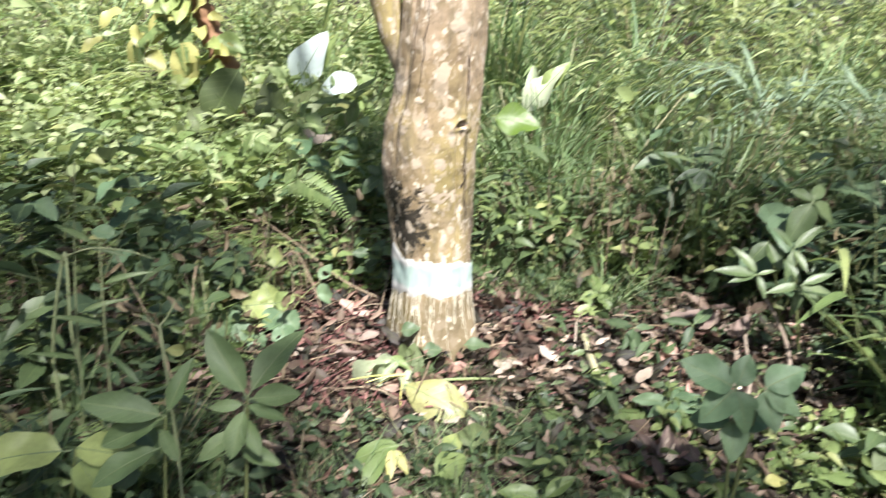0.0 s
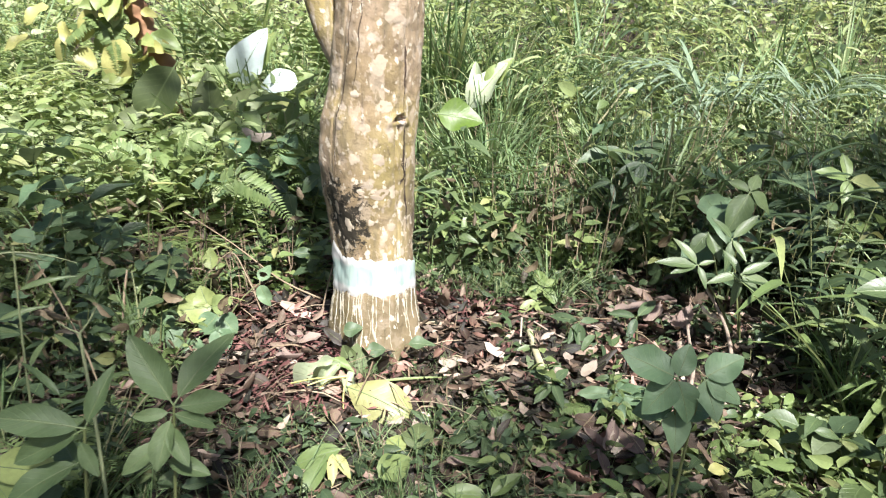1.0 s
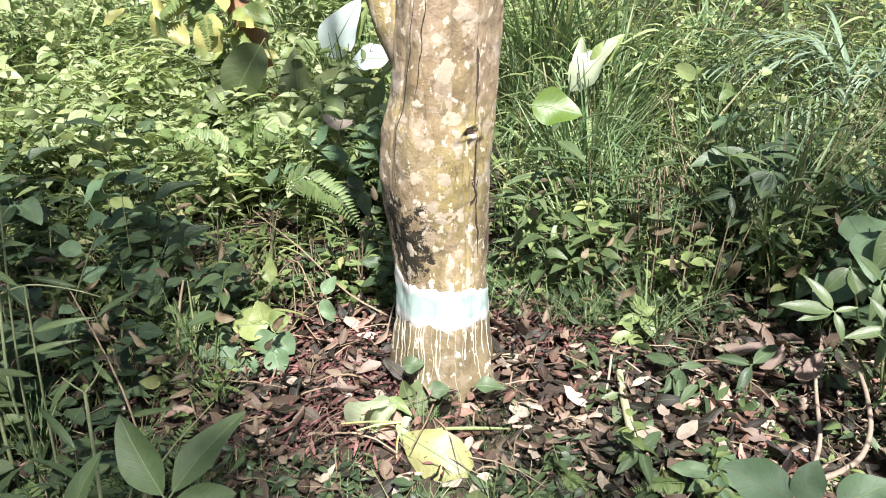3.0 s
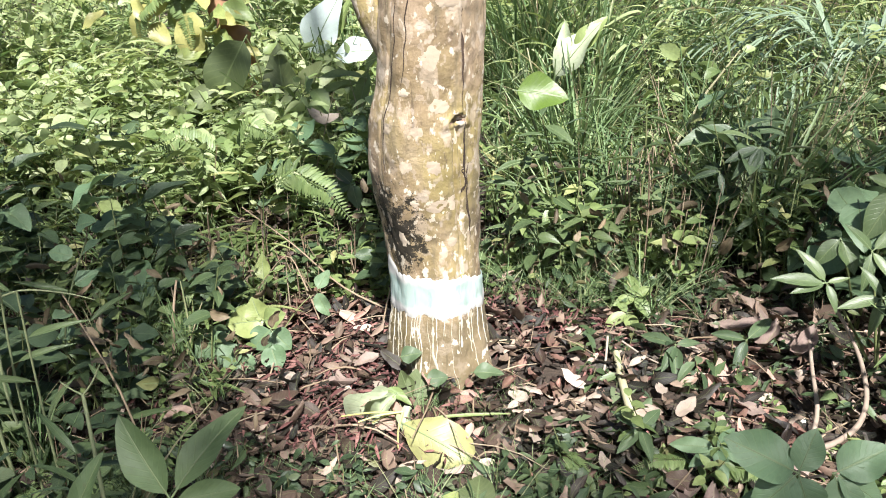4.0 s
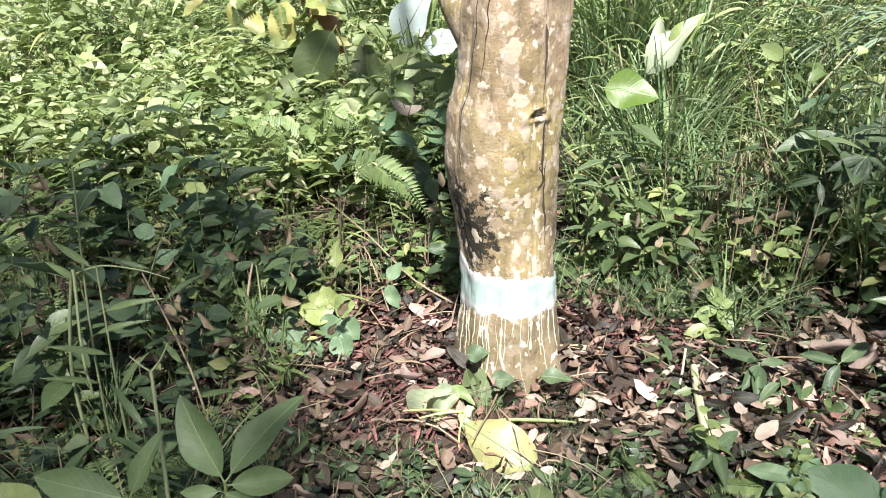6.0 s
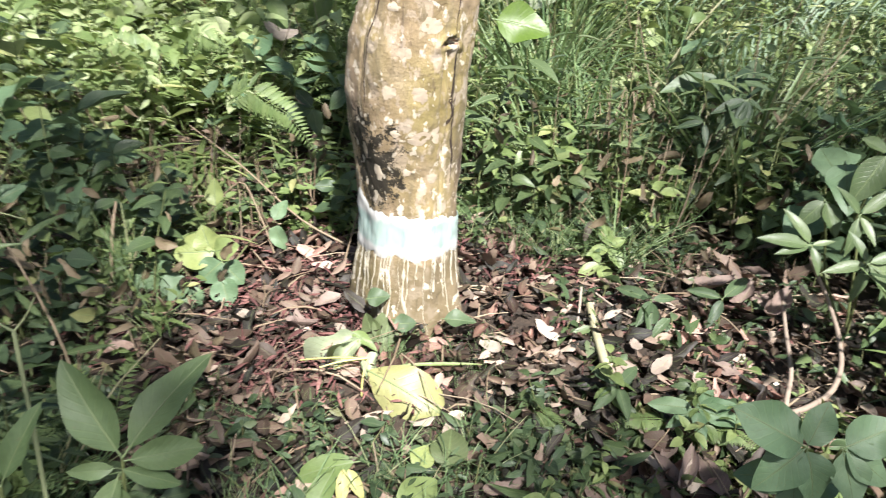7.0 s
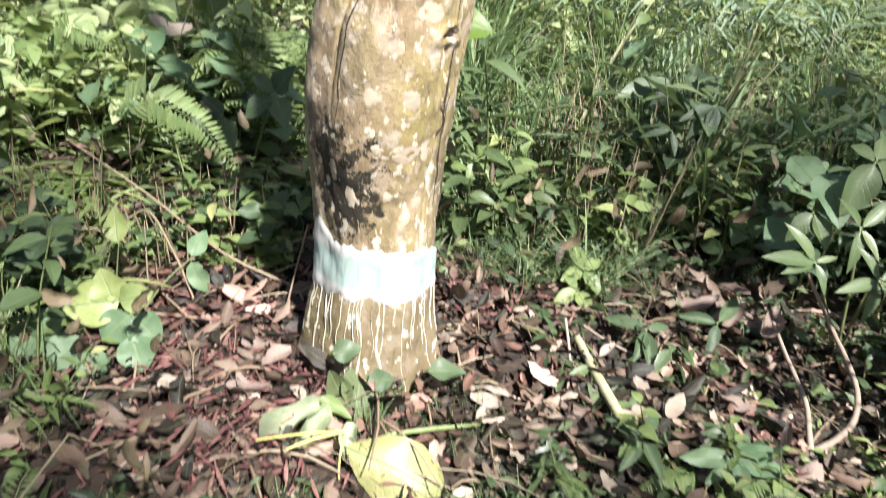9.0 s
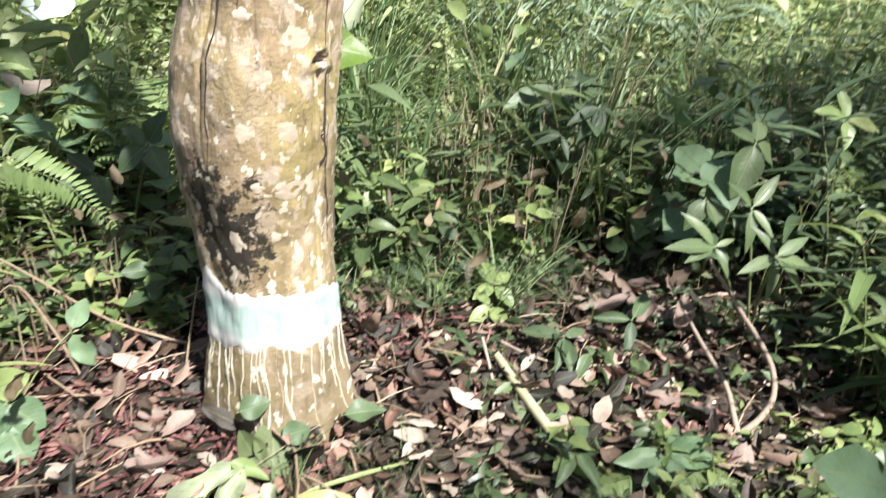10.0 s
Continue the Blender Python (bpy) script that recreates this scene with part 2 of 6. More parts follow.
def bark_material():
    """Tan, pinkish and olive bark mottled with pale lichen, a black mossy scar on one flank."""
    m = Nodes("bark")
    co = m.coords()
    warp = m.noise(co, 9.0, 3.0)
    grain = m.noise(m.scaled(co, 1, 1, 0.4), 55.0, 5.0, 0.65)
    fine = m.noise(co, 160.0, 4.0, 0.7)
    patch = m.noise(m.scaled(co, 1, 1, 0.8), 8.0, 5.0, 0.62)
    col = m.ramp(patch, [(0.30, (0.078, 0.055, 0.039)), (0.40, (0.190, 0.135, 0.076)), (0.50, (0.265, 0.195, 0.105)), (0.58, (0.320, 0.236, 0.148)), (0.70, (0.385, 0.295, 0.205))])
    broad = m.noise(m.scaled(co, 1, 1, 0.45), 3.4, 2.0)
    col = m.mix(m.math("MULTIPLY", m.smooth(broad, 0.46, 0.62), 0.62), col, (0.285, 0.235, 0.075))
    col = m.mix(m.math("MULTIPLY", m.math("SUBTRACT", 1.0, m.smooth(broad, 0.34, 0.48)), 0.5), col, (0.400, 0.305, 0.215))
    mottle = m.noise(co, 27.0, 4.0, 0.6)
    col = m.mix(m.math("MULTIPLY", m.smooth(mottle, 0.50, 0.66), 0.45), col, (0.150, 0.108, 0.060))
    col = m.mix(m.math("MULTIPLY", m.smooth(grain, 0.55, 0.75), 0.30), col, (0.110, 0.075, 0.048))
    col = m.mix(m.math("MULTIPLY", m.smooth(fine, 0.5, 0.8), 0.35), col, (0.423, 0.331, 0.230))
    # weathered grey-green streaks and fine dark fissures that run up the stem
    streak = m.noise(m.scaled(co, 1, 1, 0.10), 26.0, 4.0, 0.6)
    col = m.mix(m.math("MULTIPLY", m.smooth(streak, 0.50, 0.62), 0.60), col, (0.165, 0.135, 0.080))
    fissure = m.smooth(m.noise(m.scaled(co, 1, 1, 0.07), 60.0, 3.0, 0.6), 0.63, 0.70)
    col = m.mix(m.math("MULTIPLY", fissure, 0.55), col, (0.083, 0.057, 0.037))
    # long pale patches where the outer skin has flaked off
    flake = m.math("ADD", m.noise(m.scaled(co, 1, 1, 0.32), 24.0, 4.0, 0.6), m.math("MULTIPLY", m.math("SUBTRACT", mottle, 0.5), 0.12))
    col = m.mix(m.math("MULTIPLY", m.smooth(flake, 0.55, 0.60), 0.66), col, (0.400, 0.320, 0.230))
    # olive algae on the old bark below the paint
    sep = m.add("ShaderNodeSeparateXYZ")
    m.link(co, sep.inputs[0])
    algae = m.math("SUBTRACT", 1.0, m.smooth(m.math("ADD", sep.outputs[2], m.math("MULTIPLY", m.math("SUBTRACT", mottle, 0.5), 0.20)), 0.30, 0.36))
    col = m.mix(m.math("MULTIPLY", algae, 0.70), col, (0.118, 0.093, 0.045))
    # pale crusty lichen in spots of several sizes
    edge = m.math("MULTIPLY", m.math("SUBTRACT", m.noise(co, 95.0, 3.0), 0.5), 0.10)
    crust = m.smooth(m.math("ADD", m.noise(m.scaled(co, 1, 1, 0.85), 17.0, 3.0, 0.55), edge), 0.585, 0.640)
    spots = m.smooth(m.math("ADD", m.noise(m.scaled(co, 1, 1, 0.7), 46.0, 2.0, 0.5), edge), 0.595, 0.645)
    col = m.mix(m.math("MULTIPLY", m.math("MULTIPLY", m.math("SUBTRACT", 1.0, m.math("MULTIPLY", algae, 0.75)), m.math("MAXIMUM", crust, m.math("MULTIPLY", spots, 0.5))), 0.75), col, (0.460, 0.382, 0.299))
    # black mossy scar
    dist = m.add("ShaderNodeVectorMath", operation="DISTANCE")
    m.link(m.scaled(co, 1.25, 1.0, 0.72), dist.inputs[0])
    dist.inputs[1].default_value = (-0.115 * 1.25, 2.01, 0.585 * 0.72)
    ragged = m.math("ADD", dist.outputs["Value"], m.math("MULTIPLY", m.math("SUBTRACT", m.noise(co, 26.0, 7.0, 0.85), 0.5), 0.50))
    scar = m.math("SUBTRACT", 1.0, m.smooth(ragged, 0.076, 0.088))
    col = m.mix(m.math("MULTIPLY", scar, 0.97), col, (0.015, 0.012, 0.006))
    flecks = m.smooth(m.noise(m.scaled(co, 1, 1, 0.7), 52.0, 3.0, 0.5), 0.60, 0.65)
    col = m.mix(m.math("MULTIPLY", flecks, 0.85), col, (0.570, 0.497, 0.386))
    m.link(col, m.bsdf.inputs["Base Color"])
    m.link(m.math("ADD", 0.62, m.math("MULTIPLY", fine, 0.3)), m.bsdf.inputs["Roughness"])
    m.bump(m.math("ADD", m.math("MULTIPLY", grain, 0.35), m.math("ADD", m.math("MULTIPLY", fine, 0.5), m.math("ADD", m.math("MULTIPLY", mottle, 0.6), m.math("MULTIPLY", warp, 0.4)))), 0.75, 0.006)
    return m.mat


def paint_material():
    """Brushed white paint, thin and bluish green in the middle of the band."""
    m = Nodes("white_paint")
    co = m.coords()
    sep = m.add("ShaderNodeSeparateXYZ")
    m.link(co, sep.inputs[0])
    streak = m.noise(m.scaled(co, 1, 1, 0.25), 45.0, 4.0)
    high = m.math("ABSOLUTE", m.math("SUBTRACT", sep.outputs[2], 0.392))
    thin = m.math("SUBTRACT", 1.0, m.smooth(m.math("ADD", high, m.math("MULTIPLY", m.math("SUBTRACT", streak, 0.5), 0.035)), 0.026, 0.044))
    worn = m.smooth(m.noise(m.scaled(co, 1, 1, 0.18), 60.0, 3.0), 0.56, 0.68)
    col = m.mix(m.math("MULTIPLY", thin, 0.70), (0.50, 0.49, 0.46), (0.27, 0.39, 0.345))
    col = m.mix(m.math("MULTIPLY", m.math("MULTIPLY", worn, thin), 0.45), col, (0.20, 0.33, 0.28))
    col = m.mix(m.math("MULTIPLY", m.smooth(m.noise(co, 110.0, 3.0), 0.62, 0.75), 0.4), col, (0.40, 0.34, 0.26))
    m.link(col, m.bsdf.inputs["Base Color"])
    m.bsdf.inputs["Roughness"].default_value = 0.55
    m.bump(streak, 0.4, 0.002)
    return m.mat


M_SOIL, M_BARK, M_PAINT = soil_material(), bark_material(), paint_material()
M_DRIP = plain_material("paint_drip", [(0.0, (0.370, 0.330, 0.235)), (1.0, (0.530, 0.495, 0.405))], 0.5, 80, single=True)
M_LICHEN = plain_material("lichen", [(0.0, (0.34, 0.27, 0.20)), (0.6, (0.44, 0.36, 0.26)), (1.0, (0.53, 0.45, 0.35))], 0.9, 120, single=True)
M_SPLIT = plain_material("bark_split", [(0.0, (0.018, 0.012, 0.008)), (1.0, (0.07, 0.045, 0.03))], 0.95, 90, single=True)
M_KNOT = plain_material("knot_wood", [(0.0, (0.045, 0.026, 0.018)), (0.6, (0.15, 0.085, 0.055)), (1.0, (0.26, 0.17, 0.12))], 0.9, 110, single=True)
M_OLDBARK = plain_material("old_bark", [(0.2, (0.06, 0.035, 0.02)), (0.5, (0.20, 0.10, 0.05)), (0.8, (0.27, 0.165, 0.09)), (1.0, (0.36, 0.27, 0.17))], 0.85, 14, (1, 1, 0.4), 0.9)
M_FUNGUS = plain_material("fungus", [(0.0, (0.62, 0.55, 0.42)), (1.0, (0.80, 0.74, 0.62))], 0.6, 60, single=True)


# ---------------------------------------------------------------- mesh helpers
def ground_z(x, y):
    """The lie of the land: rising gently away, a low mound round the tree, small humps."""
    y = np.asarray(y, float)
    x = np.asarray(x, float)
    z = 0.09 + 0.12 * (np.clip(y, -6, 15) - 2.05)
    z = z + 0.035 * np.exp(-((x + 0.03) ** 2 + (y - 2.14) ** 2) / 0.10)
    return z + 0.012 * np.sin(3.1 * x + 1.3) * np.cos(2.7 * y) + 0.006 * np.sin(9.0 * x) * np.sin(8.0 * y + 1.0)


def gz(x, y):
    return float(ground_z(x, y))


def leaf_template(rows=5, wide=0.42, peak=0.42, tip=1.0, fold=0.18, curl=0.25, wave=0.0, stalk=0.06, cols=2, twist=0.0):
    """A blade along +y, 1 long, cupped along its midrib and curled down; returns points, quads and uv."""
    pts, uv, quads = [], [], []
    a = math.log(0.5) / math.log(peak)
    for k in range(rows + 1):
        v = k / rows
        w = wide * max(0.0, math.sin(math.pi * v ** a)) ** tip * 0.5 + 0.004
        if k == rows:
            w = 0.004
        drop = -curl * v * v
        for c in range(cols + 1):
            side = 2 * c / cols - 1
            lift = fold * w * 2 * (abs(side) if cols == 2 else abs(side) ** 1.6) + wave * math.sin(v * 9 + side * 1.7) * w * abs(side) + twist * side * w * (v - 0.3)
            pts.append((side * w, stalk + v * (1 - stalk), drop + lift))
            uv.append((0.5 + 0.5 * side, v))
    n = cols + 1
    for k in range(rows):
        for c in range(cols):
            i = n * k + c
            quads.append((i, i + 1, i + n + 1, i + n))
    return np.array(pts), np.array(quads), np.array(uv)


def tube_arrays(points, radii, sides=5):
    """A tapered tube through points."""
    points = [Vector(p) for p in points]
    pts, quads = [], []
    for k, p in enumerate(points):
        d = (points[min(k + 1, len(points) - 1)] - points[max(k - 1, 0)]).normalized()
        a = d.cross(Vector((0.31, 0.17, 0.93)) if abs(d.z) < 0.9 else Vector((1, 0, 0))).normalized()
        b = d.cross(a)
        for s in range(sides):
            t = 2 * math.pi * s / sides
            pts.append(p + radii[k] * (math.cos(t) * a + math.sin(t) * b))
    for k in range(len(points) - 1):
        for s in range(sides):
            n = (s + 1) % sides
            quads.append((k * sides + s, k * sides + n, (k + 1) * sides + n, (k + 1) * sides + s))
    pts = np.array([tuple(p) for p in pts])
    return pts, np.array(quads), np.tile([[0.25, 0.5]], (len(pts), 1))


class Cloud:
    """Collects many small pieces into one mesh."""

    def __init__(self):
        self.p, self.q, self.u, self.n = [], [], [], 0

    def add(self, pts, quads, uv):
        self.p.append(pts)
        self.q.append(quads + self.n)
        self.u.append(uv)
        self.n += len(pts)

    def leaves(self, template, place, along, normal, length, width=1.0):
        """Places a leaf template many times: arrays of places, directions and upward normals."""
        pts, quads, uv = template
        along = along / np.linalg.norm(along, axis=1, keepdims=True)
        side = np.cross(along, normal)
        side /= np.linalg.norm(side, axis=1, keepdims=True) + 1e-9
        up = np.cross(side, along)
        length = np.broadcast_to(np.asarray(length, float), (len(place),))[:, None, None]
        width = np.broadcast_to(np.asarray(width, float), (len(place),))[:, None, None]
        w = pts[None, :, 0:1] * side[:, None] * width + pts[None, :, 1:2] * along[:, None] + pts[None, :, 2:3] * up[:, None]
        w = (w * length + place[:, None]).reshape(-1, 3)
        k = len(place)
        q = (quads[None] + (np.arange(k) * len(pts))[:, None, None]).reshape(-1, 4)
        self.add(w, q, np.tile(uv, (k, 1)))

    def tube(self, points, radii, sides=4):
        self.add(*tube_arrays(points, radii, sides))

    def mesh(self, name, material, smooth=True):
        me = bpy.data.meshes.new(name)
        p, q, u = np.concatenate(self.p), np.concatenate(self.q), np.concatenate(self.u)
        me.vertices.add(len(p))
        me.vertices.foreach_set("co", p.astype(np.float32).ravel())
        me.loops.add(q.size)
        me.loops.foreach_set("vertex_index", q.astype(np.int32).ravel())
        me.polygons.add(len(q))
        me.polygons.foreach_set("loop_start", np.arange(0, q.size, 4, dtype=np.int32))
        me.polygons.foreach_set("use_smooth", np.full(len(q), smooth))
        layer = me.uv_layers.new(name="UVMap")
        layer.data.foreach_set("uv", u[q.ravel()].astype(np.float32).ravel())
        me.materials.append(material)
        me.update(calc_edges=True)
        me.validate()
        return me


def mesh_of(name, arrays, material, smooth=True):
    c = Cloud()
    c.add(*arrays)
    return c.mesh(name, material, smooth)


def part(name, mesh, parent, label="", m=None):
    ob = new(name, mesh)
    ob.parent = parent
    if m is not None:
        ob.matrix_basis = m
    return tagged(ob, label)


def thing(name, label, category, place=(0, 0, 0), group="", kind=""):
    ob = new(name)
    ob.empty_display_size = 0.05
    ob.location = place
    return tagged(ob, label, category, group, kind)


def stuff(name, cloud, material, label, category, smooth=True):
    return tagged(new(name, cloud.mesh(name, material, smooth)), label, category, "", "stuff")


def frame_of(along, normal, place, size, width=1.0):
    """The matrix that lays a leaf template at place, along a way, its upper face to normal."""
    a = Vector(along).normalized()
    s = a.cross(Vector(normal)).normalized()
    u = s.cross(a)
    return Matrix(((s.x * size * width, a.x * size, u.x * size, place[0]), (s.y * size * width, a.y * size, u.y * size, place[1]), (s.z * size * width, a.z * size, u.z * size, place[2]), (0, 0, 0, 1)))


T_HERB = [leaf_template(4, w, pk, 0.75, 0.2, c) for w, pk, c in ((0.46, 0.40, 0.15), (0.40, 0.46, 0.45), (0.54, 0.42, 0.7), (0.36, 0.36, 0.25), (0.50, 0.5, 0.3))]
T_FAR = [leaf_template(2, 0.46, 0.5, 0.8, 0.2, c) for c in (0.15, 0.45)]
T_LANCE = [leaf_template(3, 0.27, 0.40, 0.8, 0.2, c) for c in (0.1, 0.3, 0.5)]
T_DROOP = [leaf_template(5, 0.13, 0.35, 0.8, 0.3, c, 0.0, 0.0) for c in (0.35, 0.6, 0.9)]
T_WIDE = [leaf_template(6, 0.55, 0.42, 0.8, 0.14, c, 0.15) for c in (0.15, 0.35)]
T_PINNA = leaf_template(2, 0.28, 0.35, 0.7, 0.1, 0.2, 0.0, 0.06, 1)
T_ROUND = [leaf_template(5, 0.72, 0.42, 0.75, 0.12, c, 0.15) for c in (0.1, 0.3)]
T_BLADE = [leaf_template(4, 0.011, 0.30, 0.6, 0.5, c, 0, 0.0) for c in (0.1, 0.35, 0.7)]


def dead_template(seed):
    """A withered blade: torn outline, rolled and buckled."""
    rnd = random.Random(seed)
    rows, cols = 5, 3
    roll, bend, wide, crook = rnd.uniform(-0.9, 1.1), rnd.uniform(-0.6, 0.8), rnd.uniform(0.34, 0.58), rnd.uniform(-0.3, 0.3)
    pts, uv, quads = [], [], []
    for k in range(rows + 1):
        v = k / rows
        w = wide * 0.5 * (math.sin(math.pi * (0.05 + 0.90 * v) ** 0.85) ** (0.62 if seed % 3 else 0.95))
        for c in range(cols + 1):
            side = 2 * c / cols - 1
            x = side * w * (rnd.uniform(0.82, 1.10) if c in (0, cols) else 1.0) + crook * v * v
            pts.append((x, v + rnd.uniform(-0.05, 0.05), roll * w * abs(side) ** 1.7 + bend * (v - 0.5) ** 2 + rnd.uniform(-0.075, 0.075)))
            uv.append((0.5 + 0.5 * side, v))
    for k in range(rows):
        for c in range(cols):
            i = (cols + 1) * k + c
            quads.append((i, i + 1, i + cols + 2, i + cols + 1))
    return np.array(pts), np.array(quads), np.array(uv)


T_DEAD = [dead_template(s) for s in range(12)]
T_BIG = [leaf_template(10, 0.40, 0.42, 0.85, f, c, 0.14, 0.06, 4, 0.15) for f, c in ((0.2, 0.15), (0.12, 0.30), (0.3, 0.05))]
T_BIGROUND = [leaf_template(10, 0.62, 0.40, 0.8, 0.14, c, 0.22, 0.06, 4, 0.25) for c in (0.12, 0.3)]


RIBS = {}


def shared(name, templates, material, ribs=False):
    """Leaf meshes that many leaves use; with ribs each also gets a raised midrib of its own."""
    meshes = []
    for t in templates:
        me = mesh_of(name, t, material)
        meshes.append(me)
        if ribs:
            n = int(np.count_nonzero(t[2][:, 1] == t[2][0, 1]))
            mid = t[0].reshape(-1, n, 3)[:, n // 2]
            mid = np.vstack([mid[0] * (1, 0, 1) - (0, 0.03, 0), mid])
            RIBS[me.name] = mesh_of("midrib", tube_arrays([tuple(float(c) for c in v) for v in mid], [0.013 - 0.010 * k / len(mid) for k in range(len(mid))], 5), M_RIB)
    return meshes


L_SEEDLING = shared("leaf", T_BIG, M_SEEDLING, True)
L_LANCE = shared("leaf", [leaf_template(9, 0.26, 0.40, 0.9, 0.2, c, 0.05) for c in (0.1, 0.25)], M_SEEDLING, True)
L_YGREEN = shared("leaf", T_BIGROUND, M_YELLOWGREEN, True)
L_PALE = shared("leaf", T_BIGROUND, M_PALE, True)
L_YELLOW = shared("leaf", T_BIGROUND, M_YELLOW, True)
L_DARK = shared("leaf", T_BIGROUND, M_DARK, True)
L_BLUE = shared("leaf", T_BIG, M_SHADEONE, True)
L_FRESHBIG = shared("leaf", T_BIG, M_FRESHONE, True)
L_LANCEBLUE = shared("leaf", [leaf_template(9, 0.26, 0.40, 0.9, 0.2, c, 0.05) for c in (0.1, 0.25)], M_SHADEONE, True)
L_ROUNDBLUE = shared("leaf", T_BIGROUND, M_SHADEONE, True)
L_LIME = shared("leaf", T_BIGROUND, M_LIME, True)
L_SOFT = shared("leaf", T_BIGROUND, M_SOFT, True)
L_WHITISH = shared("leaf", T_BIGROUND, M_FALLEN, True)
L_NEAR = shared("leaf", [leaf_template(12, 0.40, 0.47, 0.78, f, c, 0.16, 0.05, 4, 0.2) for f, c in ((0.2, 0.15), (0.14, 0.28), (0.3, 0.05))], M_NEAR, True)
L_HERBS = shared("leaf", [leaf_template(6, 0.44, 0.42, 0.85, 0.2, c, 0.06) for c in (0.15, 0.4)], M_HERBONE)
L_HERBBLUE = shared("leaf", T_ROUND, M_SHADEONE)
L_FRESHSMALL = shared("leaf", [leaf_template(6, 0.44, 0.42, 0.85, 0.2, c, 0.06) for c in (0.15, 0.4)], M_FRESHONE)

# ---------------------------------------------------------------- ground
def build_ground():
    xs = np.concatenate([np.linspace(-400, -7, 14), np.linspace(-6.5, -1.6, 30), np.arange(-1.55, 1.95, 0.025), np.linspace(2, 7, 30), np.linspace(8, 400, 14)])
    ys = np.concatenate([np.linspace(-300, -4, 10), np.linspace(-3.5, 0.9, 24), np.arange(0.95, 3.4, 0.025), np.linspace(3.5, 15, 60), np.linspace(17, 600, 12)])
    gx, gy = np.meshgrid(xs, ys)
    gzv = ground_z(gx, gy)
    near = (np.abs(gx) < 2) & (gy > 0.9) & (gy < 3.4)
    gzv = gzv + np.where(near, RNG.normal(0, 0.004, gx.shape), 0)
    nx = len(xs)
    i = (np.arange(len(ys) - 1)[:, None] * nx + np.arange(nx - 1)[None]).ravel()
    quads = np.stack([i, i + 1, i + nx + 1, i + nx], 1)
    pts = np.stack([gx.ravel(), gy.ravel(), gzv.ravel()], 1)
    me = mesh_of("ground", (pts, quads, pts[:, :2] * 0.1), M_SOIL)
    tagged(new("ground", me), "dark brown forest soil under leaf litter", "ground", "", "structure")


build_ground()

# ---------------------------------------------------------------- the painted tree
def axis_y(z):
    """The trunk leans a little towards the clearing higher up."""
    return 2.12 - 0.16 * max(0.0, z - 0.55)


LEVELS = (-0.15, 0.06, 0.12, 0.19, 0.255, 0.315, 0.405, 0.475, 0.58, 0.64, 0.74, 0.81, 0.88, 0.96, 1.09, 1.23, 1.60, 3.30)
CENTRE = (-0.03, -0.03, -0.031, -0.031, -0.034, -0.033, -0.035, -0.040, -0.043, -0.048, -0.049, -0.046, -0.040, -0.024, -0.010, 0.002, 0.028, 0.09)
RADIUS = (0.20, 0.170, 0.158, 0.147, 0.138, 0.132, 0.127, 0.129, 0.137, 0.141, 0.146, 0.146, 0.143, 0.132, 0.128, 0.120, 0.114, 0.095)


def trunk_point(theta, z, out=0.0):
    """A point of the bark: theta from the clearing's side towards +x, out metres proud."""
    c, r = np.interp(z, LEVELS, CENTRE), np.interp(z, LEVELS, RADIUS)
    low = max(0.0, 0.30 - z) / 0.30
    r *= 1 + 0.11 * low * math.cos(5 * theta + 0.6) + 0.06 * low * math.cos(9 * theta + 2.0)
    r += 0.004 * math.sin(3 * theta + 2.2 * z) + 0.003 * math.sin(7 * theta - 3.1 * z)
    p = Vector((0.14 * math.sin(theta), -0.14 * math.cos(theta), z * 0.75))
    r += 0.0050 * noise.noise(p * 13.0) + 0.0026 * noise.noise(p * 38.0) + 0.0012 * noise.noise(p * 120.0)

    def groove(at, width, depth):
        d = (theta - at + math.pi) % (2 * math.pi) - math.pi
        return -depth * math.exp(-((d / width) ** 2))

    r += groove(-0.66 + 0.05 * math.sin(z * 6), 0.030, 0.006) * min(1.0, max(0.0, (z - 0.65) * 5))
    r += groove(0.80 - 0.04 * math.sin(z * 5), 0.026, 0.010) * min(1.0, max(0.0, (z - 0.95) * 6))
    r += groove(0.75 + 0.03 * math.sin(z * 14), 0.024, 0.016) * (1.0 if 0.44 < z < 0.88 else 0.0)
    r += groove(0.93 - 0.9 * abs(z - 0.70), 0.026, 0.011) * (1.0 if 0.60 < z < 0.86 else 0.0)
    r += groove(2.4, 0.12, 0.012) + groove(-2.2, 0.1, 0.010)
    dk = math.hypot((theta - 0.80) * 0.14, (z - 0.880 + 9.0 * ((theta - 0.80) * 0.14) ** 2) * 2.6)
    r += 0.007 * math.exp(-(((dk - 0.036) / 0.012) ** 2)) - 0.014 * math.exp(-((dk / 0.022) ** 2))
    r += out
    return (c + r * math.sin(theta), axis_y(z) - r * math.cos(theta), z)


def trunk_patch(t0, t1, z_low, z_high, nt, nz, out):
    """A piece of skin over the bark between two edges z_low(theta), z_high(theta)."""
    pts, quads, uv = [], [], []
    for j in range(nz + 1):
        for i in range(nt + 1):
            th = t0 + (t1 - t0) * i / nt
            v = j / nz
            lift = out * (0.15 if j in (0, nz) else 1.0)
            pts.append(trunk_point(th, z_low(th) + (z_high(th) - z_low(th)) * v, lift))
            uv.append((i / nt, v))
    for j in range(nz):
        for i in range(nt):
            k = j * (nt + 1) + i
            quads.append((k, k + 1, k + nt + 2, k + nt + 1))
    return np.array(pts), np.array(quads), np.array(uv)


